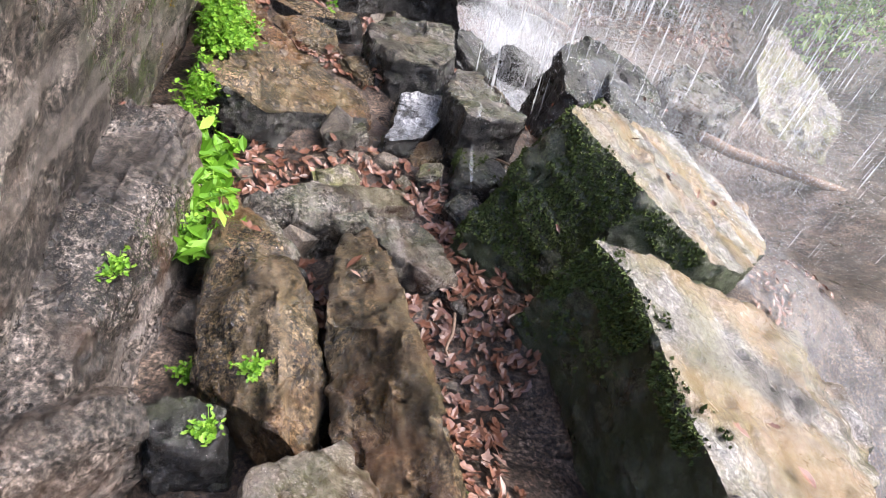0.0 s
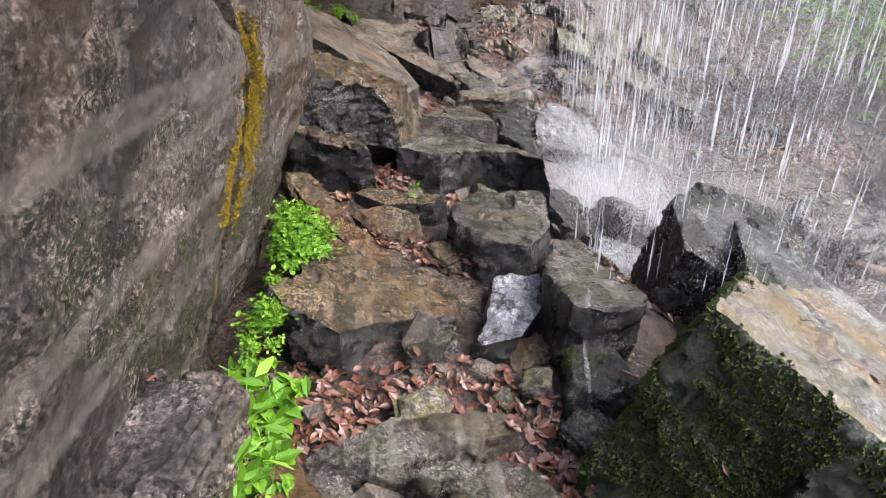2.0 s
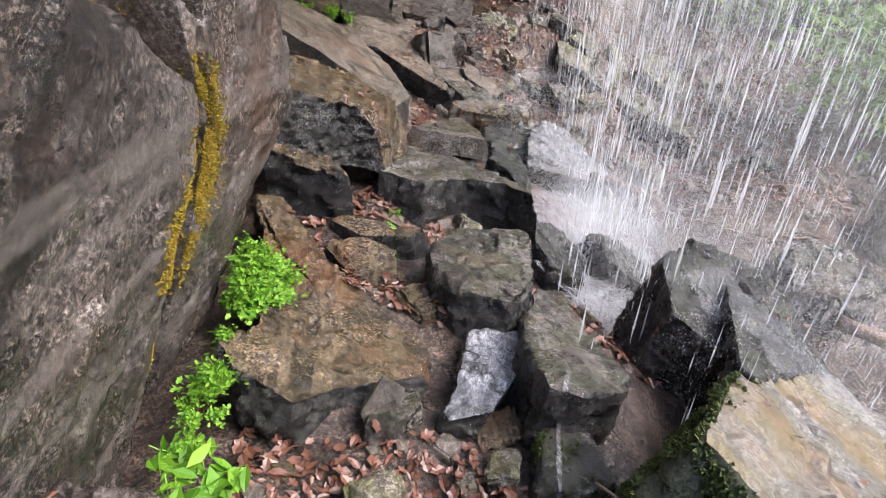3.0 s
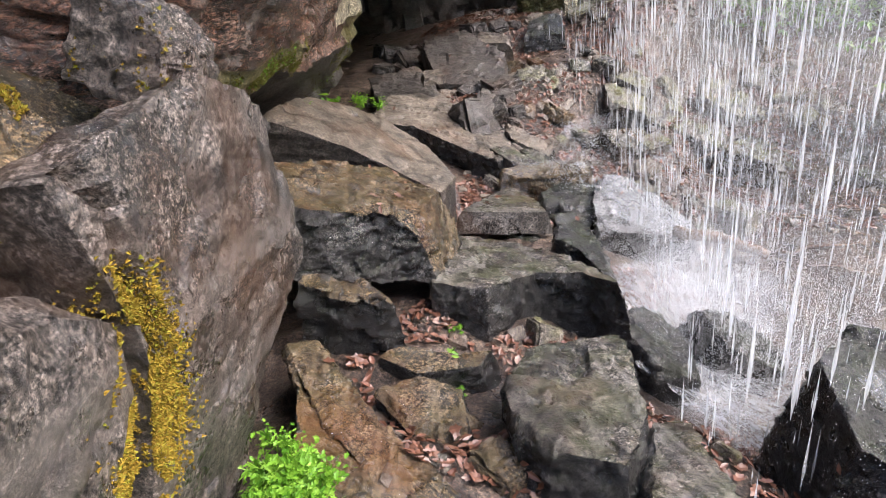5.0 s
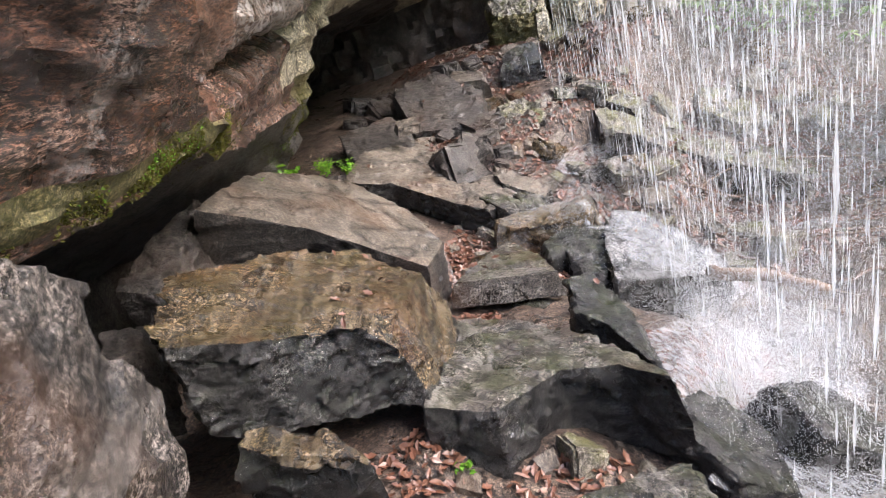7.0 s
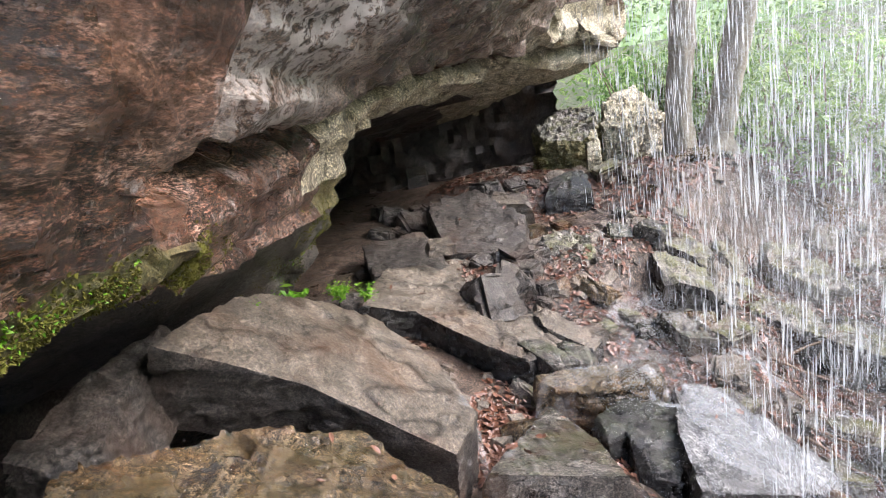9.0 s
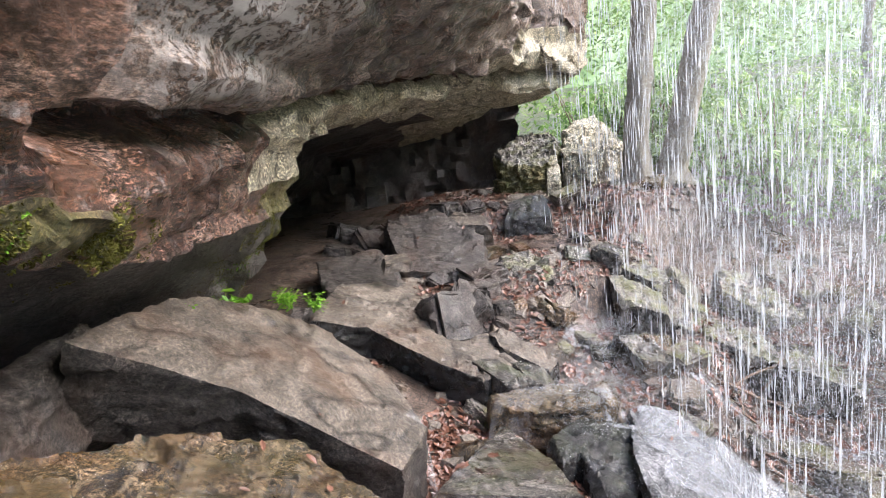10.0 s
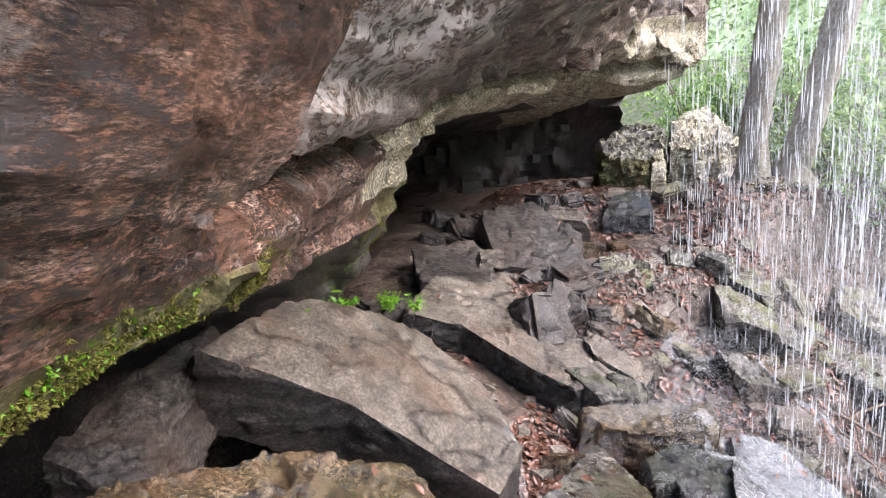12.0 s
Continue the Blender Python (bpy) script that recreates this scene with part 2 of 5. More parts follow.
def water_material(name, alpha, froth, scale, stretch=None, col=(0.85, 0.88, 0.9)):
    m, nt, b = nodes_of(name)
    n = noise_node(nt, scale, 6, 0.7, stretch)
    b.inputs["Base Color"].default_value = (*col, 1)
    b.inputs["Roughness"].default_value = 0.12
    b.inputs["IOR"].default_value = 1.33
    tr = nt.nodes.new("ShaderNodeBsdfTransparent")
    mx = nt.nodes.new("ShaderNodeMixShader")
    f = ramp(nt, n, [(max(0.0, 0.5 - froth), (alpha * 0.1,) * 3), (min(1.0, 0.5 + froth), (alpha,) * 3)])
    nt.links.new(f, mx.inputs[0])
    nt.links.new(tr.outputs[0], mx.inputs[1])
    lit = nt.nodes.new("ShaderNodeBsdfTranslucent")      # drops pass the light on from behind
    lit.inputs[0].default_value = (*col, 1)
    both = nt.nodes.new("ShaderNodeMixShader")
    both.inputs[0].default_value = 0.5
    nt.links.new(b.outputs[0], both.inputs[1])
    nt.links.new(lit.outputs[0], both.inputs[2])
    nt.links.new(both.outputs[0], mx.inputs[2])
    nt.links.new(mx.outputs[0], nt.nodes["Material Output"].inputs[0])
    bump(nt, b, [(n, 0.6, 0.02)])
    return m


M_DROP = water_material("falling_water_drops", 0.62, 0.5, 3.0)
M_FOAM = water_material("white_water", 0.46, 0.13, 34.0, ((1.3, 0.45, 0.45), (0, 0, 35)))
M_FILM = water_material("thin_running_water", 0.22, 0.16, 30.0, ((1.6, 0.35, 0.5), (0, 0, 35)))
M_WASH = water_material("white_wash", 0.4, 0.3, 9.0, ((1.6, 0.3, 0.5), (0, 0, 35)))
M_SPRAY = simple("white_spray", (0.9, 0.92, 0.94), 0.5, 0.03, 5, translucent=0.5)


# ---------------------------------------------------------------- building helpers
SOLID = []          # world-space triangles on which small things are laid


def part(name, bm, material, parent=None, label=""):
    me = bpy.data.meshes.new(name)
    bm.to_mesh(me)
    bm.free()
    me.materials.append(material)
    ob = new(name, me)
    if parent is not None:
        ob.parent = parent
    if label:
        tagged(ob, label)
    return ob


def smooth(ob, angle=None):
    me = ob.data
    me.polygons.foreach_set("use_smooth", [True] * len(me.polygons))
    if angle:
        me.set_sharp_from_angle(angle=radians(angle))


def solid(ob):
    me = ob.data
    me.calc_loop_triangles()
    v = [ob.matrix_world @ x.co for x in me.vertices]
    SOLID.append((v, [tuple(t.vertices) for t in me.loop_triangles]))


def roughen(bm, amount, seed, to_world=Matrix.Identity(4), lump=2.2):
    """Weathered relief: broad lumps, broken facets and fine chips."""
    bm.normal_update()
    moves = []
    off = Vector((seed * 3.17, seed * 1.73, seed * 0.91))
    for v in bm.verts:
        p = to_world @ v.co + off
        d = noise.fractal(p * lump, 1.0, 2.1, 3) * 0.4
        for scale, depth in ((4.2, 1.5), (11.0, 0.75)):      # broken planes, each at its own slant
            q = Vector((p.x * scale, p.y * scale, p.z * scale * 1.25))
            c = noise.voronoi(q)[1][0]
            r = noise.noise_vector(c * 3.7)
            d += (q - c).dot(r) * depth + r.x * 0.3
        d += noise.fractal(Vector((p.x * 16, p.y * 16, p.z * 24)), 0.9, 2.0, 3) * 0.4
        moves.append(v.normal * max(-1.6, min(1.6, d)) * amount)
    for v, m in zip(bm.verts, moves):
        v.co += m


def even(bm, size):
    """The same closed shape with an even skin of small faces."""
    me = bpy.data.meshes.new("skin")
    bm.to_mesh(me)
    bm.free()
    ob = new("skin", me)
    mod = ob.modifiers.new("skin", "REMESH")
    span = max(ob.dimensions)
    mod.mode, mod.sharpness, mod.use_remove_disconnected = "SHARP", 1.0, False
    mod.octree_depth = max(4, min(7, math.ceil(math.log2(span / size))))
    mod.scale = 0.97
    out = bpy.data.meshes.new_from_object(ob.evaluated_get(bpy.context.evaluated_depsgraph_get()))
    bpy.data.objects.remove(ob)
    bpy.data.meshes.remove(me)
    bm = bmesh.new()
    bm.from_mesh(out)
    bpy.data.meshes.remove(out)
    return bm


def refine(bm, size, rounds=6):
    for _ in range(rounds):
        long = [e for e in bm.edges if e.calc_length() > size * 1.5]
        if not long:
            break
        bmesh.ops.subdivide_edges(bm, edges=long, cuts=1, use_grid_fill=True)
        bmesh.ops.triangulate(bm, faces=[f for f in bm.faces if len(f.verts) > 3])


def rock(name, label, at, turn, outline, drop, material, bevel=0.014, rough=0.030, grow=1.12, seed=1, res=0.045, side=None, category="rock", kind="", group="", swing=0, chips=4, cuts=(), crack=()):
    """A broken block: an outline in its own tilted top plane, carried down by drop, split along the planes cuts, with a crack along a line of y and z, worn edges and rough faces."""
    m = Matrix.Translation(at) @ Matrix.Rotation(radians(swing), 4, "Z") @ Matrix.Rotation(radians(turn[1]), 4, "Y") @ Matrix.Rotation(radians(turn[0]), 4, "X")
    bm = bmesh.new()
    top = [bm.verts.new((x, y, 0)) for x, y in outline]
    low = [bm.verts.new((x * grow + drop[0], y * grow + drop[1], drop[2])) for x, y in outline]
    bm.faces.new(top)
    bm.faces.new(low[::-1])
    n = len(top)
    for i in range(n):
        bm.faces.new((top[i], low[i], low[(i + 1) % n], top[(i + 1) % n]))
    bmesh.ops.recalc_face_normals(bm, faces=bm.faces)
    pick = random.Random(seed)
    for _ in range(chips):       # broken-off corners
        a = pick.uniform(0, 6.3)
        out = Vector((math.cos(a), math.sin(a), pick.uniform(0.1, 1.2))).normalized()
        v = max(bm.verts, key=lambda q: q.co.dot(out))
        cut = pick.uniform(0.012, 0.045)
        bmesh.ops.bisect_plane(bm, geom=[*bm.verts, *bm.edges, *bm.faces], plane_co=v.co - out * cut, plane_no=out, clear_outer=True)
        bmesh.ops.holes_fill(bm, edges=[e for e in bm.edges if e.is_boundary])
    for co, out in cuts:
        bmesh.ops.bisect_plane(bm, geom=[*bm.verts, *bm.edges, *bm.faces], plane_co=m.inverted() @ Vector(co), plane_no=m.inverted().to_3x3() @ Vector(out), clear_outer=True)
        bmesh.ops.holes_fill(bm, edges=[e for e in bm.edges if e.is_boundary])
    bmesh.ops.bevel(bm, geom=list(bm.edges), offset=bevel, segments=2, profile=0.6, affect="EDGES", clamp_overlap=True)
    bmesh.ops.triangulate(bm, faces=bm.faces)
    bm = even(bm, res * 0.6)
    bm.normal_update()
    # Steep faces get the second material: moss, or a darker tone painted as shade.
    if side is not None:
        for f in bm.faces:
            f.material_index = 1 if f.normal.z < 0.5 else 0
    roughen(bm, rough, seed, m)
    back = m.inverted().to_3x3() @ Vector((-1, 0, 0))
    for v in bm.verts if crack else ():
        q = (m @ v.co).yz
        for (a, b), (c, d) in zip(crack, crack[1:]):
            e, f = Vector((a, b)), Vector((c - a, d - b))
            near = (q - e - f * max(0.0, min(1.0, (q - e).dot(f) / f.length_squared))).length
            if near < 0.022 and v.normal.dot(back) < -0.2:
                v.co += back * 0.07 * (1 - near / 0.022)
                break
    ob = part(name, bm, material)
    ob.matrix_world = m
    smooth(ob, 33)
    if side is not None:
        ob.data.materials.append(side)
    tagged(ob, label, category, group, kind)
    bpy.context.view_layer.update()
    solid(ob)
    return ob


# ---------------------------------------------------------------- ground
GROUND = [(0, -1, .25), (0, .5, .2), (-.8, 1, .25), (.28, 1.4, -.02), (-.1, 1.75, -.02), (-.57, 2.08, .1), (-.46, 2.24, .1), (.12, 2.34, .02), (.21, 2.25, .0), (.3, 2.6, -.02), (-.8, 2.7, .08),
          (-.61, 3.18, .09), (.35, 3.3, -.12), (0, 3.0, -.08), (-.95, 3.9, .02), (-.82, 4.16, .02), (-.15, 4.11, -.13), (-.4, 3.75, -.16), (-.55, 3.45, -.12), (.25, 4.3, -.42), (.5, 4.3, -.75), (.9, 4.6, -.9), (.3, 5.0, -.5), (-.3, 5.5, -.45), (-1.4, 5.3, -.1), (-.5, 6.5, -.6),
          (-2, 6.5, .1), (.2, 7, -.85), (-.6, 9.5, -.05), (.5, 9.7, .02), (-.5, 12, .55), (1.5, 11.5, .5), (-3, 11, .3), (2.2, 8, -1.2), (2.5, 10, -.9), (6, 14, -.1), (1.2, 2.5, -.6),
          (.9, 3.7, -.62), (1.3, 5, -.85), (2.5, 4, -1.3), (2.5, 1, -1.3), (5, 6, -1.6), (6, 0, -2), (9, 9, -1), (1.0, 8.8, -.65), (.9, 6.5, -1.1)]


def ground_z(x, y):
    s = w = 0.0
    for gx, gy, gz in GROUND:
        k = 1.0 / ((x - gx) ** 2 + (y - gy) ** 2 + 0.06) ** 2
        s, w = s + k * gz, w + k
    z = s / w
    far = max(0.0, math.hypot(x - 1, y - 6) - 9.0)
    z += 0.10 * far if far < 60 else 6.0
    p = Vector((x, y, 0))
    near = 1.0 if far < 1 else 1.0 / far
    return z + (noise.fractal(p * 1.7, 1.0, 2.0, 4) * 0.06 + noise.fractal(p * 9, 1.0, 2.0, 3) * 0.018) * near


def spaced(lo, hi, step, reach):
    vals = list(np.arange(lo, hi + step / 2, step))
    d, v = step, hi
    while v < reach:
        d *= 1.22
        v += d
        vals.append(v)
    d, v = step, lo
    while v > -reach:
        d *= 1.22
        v -= d
        vals.insert(0, v)
    return vals


def build_ground():
    xs, ys = spaced(-2.6, 4.0, 0.06, 260), spaced(0.0, 12.5, 0.06, 260)
    verts = [(x, y, ground_z(x, y)) for y in ys for x in xs]
    w = len(xs)
    faces = [(j * w + i, j * w + i + 1, (j + 1) * w + i + 1, (j + 1) * w + i) for j in range(len(ys) - 1) for i in range(w - 1)]
    me = bpy.data.meshes.new("ground")
    me.from_pydata(verts, [], faces)
    me.materials.append(M_SOIL)
    ob = new("ground", me)
    smooth(ob)
    tagged(ob, "dark wet soil and rock rubble between the boulders", "ground", kind="structure")
    solid(ob)


build_ground()


# ---------------------------------------------------------------- the rock wall and the overhang
def face_rock(name, label, at, lean, outline, depth, material, **k):
    """A wall block whose outline lies in a steep face that looks towards +x; lean: degrees it overhangs."""
    return rock(name, label, at, (0, 90 + lean), outline, (0, 0, -depth), material, **k)


# outline: first number runs down the face, second along the wall
face_rock("wall_near", "smooth wet grey overhanging rock wall with rusty bands", (-0.66, 0.75, 0.9), 14,
          [(-1.1, -2.2), (-1.0, 0.65), (-0.68, 1.1), (-0.42, 1.5), (-0.30, 1.66), (0.1, 1.52), (0.75, 1.2), (0.9, 0.2), (0.95, -2.2)], 2.2, M_WALL,
          bevel=0.10, rough=0.022, grow=1.0, seed=3, res=0.045, swing=5, chips=0, category="rock wall", kind="structure")
face_rock("wall_end", "wet grey rock wall end with a deep crack", (-0.765, 2.85, 1.0), 1,
          [(-0.46, -0.50), (-0.53, -0.05), (-0.43, 0.20), (-0.30, 0.36), (-0.20, 0.31), (-0.05, 0.39), (0.12, 0.34), (0.31, 0.10), (0.8, -0.2), (0.8, -0.6), (0.2, -0.5), (-0.15, -0.45)], 2.0, M_WALL,
          bevel=0.02, rough=0.018, grow=1.0, seed=5, res=0.03, chips=0, cuts=[((-0.82, 2.6, 1.50), (-0.5, 0.0, 0.87)), ((-0.765, 2.9, 1.08), (0.95, 0.0, -0.31)), ((-0.765, 3.0, 1.24), (0.97, 0.25, 0.0))], crack=[(2.39, 1.48), (2.42, 1.43), (2.45, 1.37), (2.43, 1.30), (2.44, 1.2), (2.42, 1.1)], category="rock wall", kind="structure")

face_rock("wall_lobe", "rough grey rock bulging from the wall's foot", (-0.62, 1.22, 0.42), 2,
          [(-0.2, 0.0), (-0.22, 0.42), (-0.05, 0.5), (0.25, 0.3), (0.5, -0.3), (0.45, -0.9), (-0.05, -0.7)], 0.6, M_WALL,
          bevel=0.05, rough=0.03, grow=1.0, seed=6, res=0.03, chips=0, category="rock wall", kind="structure")

SECTIONS = [  # y, then x and z from the outer face in under the lip to the back
    (-2.0, (-1.2, 6), (-1.1, 3.0), (-1.5, 2.2), (-1.9, 1.7), (-2.6, 1.3), (-3.0, 0.8)),
    (2.75, (0.1, 6), (-0.85, 2.6), (-1.2, 1.95), (-1.45, 1.55), (-1.6, 1.35), (-3.0, 1.0)),
    (3.4, (0.4, 6), (-0.60, 2.3), (-0.85, 1.77), (-1.2, 1.40), (-1.3, 1.27), (-3.0, 1.0)),
    (4.0, (0.4, 6), (-0.56, 2.15), (-0.82, 1.68), (-1.19, 1.34), (-1.24, 1.26), (-3.0, 0.95)),
    (4.38, (0.4, 6), (-0.54, 2.1), (-0.93, 1.60), (-1.16, 1.38), (-1.24, 1.28), (-3.0, 0.9)),
    (4.52, (0.3, 6), (-1.0, 2.15), (-1.3, 1.74), (-1.2, 1.33), (-1.28, 1.24), (-3.0, 0.9)),
    (5.0, (0.3, 6), (-0.76, 2.1), (-1.12, 1.74), (-1.35, 1.27), (-1.45, 1.14), (-3.0, 0.7)),
    (5.6, (0.3, 6), (-0.5, 2.1), (-1.08, 1.76), (-1.5, 1.27), (-1.62, 1.08), (-2.9, 0.5)),
    (6.9, (0.0, 6), (-0.35, 2.2), (-1.05, 1.88), (-1.50, 1.50), (-1.60, 1.08), (-2.3, 0.2)),
    (7.4, (0.1, 6), (-0.2, 2.3), (-0.9, 2.0), (-1.48, 1.57), (-1.85, 1.45), (-3.4, 0.3)),
    (8.4, (0.2, 6), (-0.1, 2.4), (-0.6, 2.1), (-1.42, 1.66), (-2.6, 1.55), (-4.5, 0.0)),
    (10.0, (0.5, 6), (0.2, 2.6), (0.0, 2.15), (-0.63, 1.88), (-3.2, 1.5), (-5.0, 0.0)),
    (11.1, (1.2, 6), (0.98, 2.7), (0.84, 2.15), (0.66, 1.87), (-3.2, 1.5), (-5.0, 0.0)),
    (12.2, (0.9, 6), (0.6, 2.8), (0.3, 2.2), (-0.4, 1.8), (-3.2, 1.4), (-5.0, 0.0)),
    (15.5, (0.0, 6), (-0.3, 2.8), (-0.5, 2.0), (-1.2, 1.4), (-3.2, 1.2), (-5.0, 0.0)),
]


def build_overhang():
    ys = [s[0] for s in SECTIONS]
    bm = bmesh.new()
    rows = []
    y = -2.0
    steps = (14, 12, 18, 9, 16, 8)
    while y <= 15.5:
        i = max(k for k in range(len(ys) - 1) if ys[k] <= y + 1e-6)
        f = min(1.0, (y - ys[i]) / (ys[i + 1] - ys[i]))
        f = f * f * (3 - 2 * f)
        prof = [Vector(a).lerp(Vector(b), f) for a, b in zip(SECTIONS[i][1:], SECTIONS[i + 1][1:])]
        prof.append(Vector((prof[-1].x - 0.4, -1.6)))
        line = []
        for k, (a, b) in enumerate(zip(prof, prof[1:])):
            for j in range(steps[k]):
                p = a.lerp(b, j / steps[k])
                if k == 2 and y > 4.3:      # the open bedding joint between the upper bed and the pale ledge
                    u = j / steps[k]
                    notch = math.exp(-((u - 0.52) / 0.11) ** 2) * min(1.0, (y - 4.3) * 4)
                    p.y += 0.14 * notch
                    p.x -= 0.30 * notch
                line.append(p)
        line.append(prof[-1])
        rows.append([bm.verts.new((p.x, y, p.y)) for p in line])
        y += 0.06
    for r, (a, b) in enumerate(zip(rows, rows[1:])):
        yy = a[0].co.y
        for j in range(len(a) - 1):
            f = bm.faces.new((a[j], a[j + 1], b[j + 1], b[j]))
            lime = (sum(steps[:2]) + 11 <= j < sum(steps[:3]) + 4 and yy > 6.2) or (sum(steps[:2]) - 7 <= j < sum(steps[:2]) + 12 and 9.6 < yy < 11.8)
            weed = (sum(steps[:3]) - 1 <= j < sum(steps[:3]) + 6 and 3.3 < yy < 4.9) or (sum(steps[:3]) + 2 <= j < sum(steps[:4]) and 6.5 < yy < 7.1)
            brow = j < sum(steps[:2]) + 9 and yy > 4.5
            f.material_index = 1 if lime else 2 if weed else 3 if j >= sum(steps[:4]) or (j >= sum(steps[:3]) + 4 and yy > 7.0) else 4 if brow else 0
    end, start = rows[-1], rows[0]
    for line in (start, end):
        bm.faces.new(line)
    back = [bm.verts.new((-7, -2, 6)), bm.verts.new((-7, 15.5, 6))]
    bm.faces.new([r[0] for r in rows] + [back[1], back[0]])
    bmesh.ops.recalc_face_normals(bm, faces=bm.faces)
    roughen(bm, 0.034, 11, lump=1.2)
    for v in bm.verts:   # bedding: thin layers step in and out
        p = v.co
        if p.z < 3.5:
            v.co.x += 0.06 * noise.noise(Vector((p.x * 0.5, p.y * 0.35, (p.z + 0.35 * p.x) * 9)))
            if p.y > 6.5 and p.z < 2.6:
                c = noise.cell_vector(Vector((p.x * 3, p.y * 3, p.z * 7)))
                v.co += Vector((c.x - 0.5, 0, c.z - 0.5)) * (0.06 if p.y < 9.3 else 0.16)
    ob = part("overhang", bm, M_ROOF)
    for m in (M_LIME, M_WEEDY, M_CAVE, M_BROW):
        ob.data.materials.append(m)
    smooth(ob, 40)
    tagged(ob, "reddish brown wet rock overhang with pale ledges", "rock overhang", kind="structure")
    solid(ob)


build_overhang()


def build_cave_back():
    bm = bmesh.new()
    rows = []
    for i in range(60):
        x = -7.5 + i * 0.13
        rows.append([bm.verts.new((x, 14.6 - 0.25 * max(0, x + 1.5) ** 2, -1 + j * 0.13)) for j in range(60)])
    for a, b in zip(rows, rows[1:]):
        for j in range(59):
            bm.faces.new((a[j], b[j], b[j + 1], a[j + 1]))
    bm.normal_update()
    roughen(bm, 0.25, 21, lump=0.8)
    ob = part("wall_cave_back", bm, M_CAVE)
    smooth(ob, 50)
    tagged(ob, "dark rock at the back of the cave", "rock wall", kind="structure")
    solid(ob)


build_cave_back()

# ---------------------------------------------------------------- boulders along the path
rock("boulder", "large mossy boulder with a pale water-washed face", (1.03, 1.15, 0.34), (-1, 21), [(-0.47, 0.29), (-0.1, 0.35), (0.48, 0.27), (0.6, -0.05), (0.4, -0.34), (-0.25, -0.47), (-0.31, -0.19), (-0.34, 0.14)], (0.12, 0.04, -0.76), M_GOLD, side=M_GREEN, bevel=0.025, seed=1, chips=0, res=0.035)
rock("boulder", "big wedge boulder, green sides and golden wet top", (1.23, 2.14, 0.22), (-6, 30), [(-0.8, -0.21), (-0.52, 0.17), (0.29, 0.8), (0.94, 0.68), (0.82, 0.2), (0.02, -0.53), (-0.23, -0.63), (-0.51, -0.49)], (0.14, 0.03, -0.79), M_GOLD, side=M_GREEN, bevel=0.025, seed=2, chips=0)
rock("ledge_rock", "long wet ledge of banded grey rock", (-0.22, 1.91, 0.15), (9, 16), [(-0.37, -0.04), (-0.05, 0.08), (0.23, 0.1), (0.32, -0.04), (-0.13, -0.1)], (0.02, -0.09, -0.21), M_ROCK, seed=3, res=0.025, swing=26, rough=0.02)
rock("flat_rock", "flat shiny wet grey slab of rock", (0.05, 1.66, 0.15), (6, 11), [(-0.26, 0.05), (0.04, 0.17), (0.2, -0.08), (0.09, -0.1), (-0.07, -0.03)], (0.03, -0.04, -0.15), M_ROCK, seed=4, res=0.03)
rock("fin_rock", "brown tilted fin of rock with pale ridge", (-0.01, 1.0, 0.48), (-18, -16), [(-0.22, 0.56), (-0.15, 0.7), (-0.01, 0.37), (0.12, -0.05), (0.2, -0.39), (0.23, -0.47), (0.05, -0.46), (-0.04, -0.29), (-0.17, 0.02)], (-0.06, 0.17, -0.47), M_BROWN, seed=5, res=0.03, cuts=[((0.01, 1.0, 0.475), (-0.55, -0.16, 0.82))])
rock("ridge_rock", "ridged wet brown rock beside the wall", (-0.36, 1.18, 0.46), (-21, 6), [(-0.24, 0.57), (-0.14, 0.52), (0.02, 0.26), (0.15, -0.04), (0.22, -0.28), (0.18, -0.47), (0.06, -0.38), (-0.1, -0.24), (-0.15, 0.06)], (0.05, 0.18, -0.41), M_BROWN, seed=6, res=0.03, cuts=[((-0.32, 1.18, 0.455), (-0.5, -0.2, 0.84)), ((-0.29, 1.12, 0.47), (0.7, 0.1, 0.7))])
rock("foot_rock", "rough dark rock with a pale worn edge", (-0.09, 0.62, 0.51), (-11, 6), [(-0.15, 0.06), (0.01, 0.13), (0.12, 0.02), (0.17, -0.09), (-0.14, -0.12)], (0.05, 0.1, -0.49), M_ROCK, seed=7, res=0.03)
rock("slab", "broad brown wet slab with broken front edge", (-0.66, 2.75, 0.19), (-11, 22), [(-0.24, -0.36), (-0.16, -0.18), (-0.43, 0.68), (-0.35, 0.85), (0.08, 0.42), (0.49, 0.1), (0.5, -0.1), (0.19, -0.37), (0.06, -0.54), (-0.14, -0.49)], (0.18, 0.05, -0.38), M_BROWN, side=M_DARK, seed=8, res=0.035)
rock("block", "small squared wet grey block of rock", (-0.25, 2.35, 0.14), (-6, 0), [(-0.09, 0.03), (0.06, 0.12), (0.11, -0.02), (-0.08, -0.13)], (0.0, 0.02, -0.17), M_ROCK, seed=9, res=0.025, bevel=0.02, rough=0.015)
rock("wet_rock", "wet rock with blue-white sheen put into its colour", (0.05, 2.69, 0.05), (-11, -6), [(-0.08, 0.31), (0.14, 0.36), (0.12, -0.06), (0.04, -0.27), (-0.14, -0.34), (-0.09, -0.0)], (-0.13, 0.02, -0.27), M_STREAKY, side=M_DARK, seed=10, res=0.03)
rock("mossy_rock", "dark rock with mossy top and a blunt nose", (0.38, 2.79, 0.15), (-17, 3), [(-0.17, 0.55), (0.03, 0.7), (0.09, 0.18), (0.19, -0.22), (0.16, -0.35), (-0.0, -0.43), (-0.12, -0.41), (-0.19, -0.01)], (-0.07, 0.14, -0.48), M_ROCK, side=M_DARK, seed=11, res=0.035)
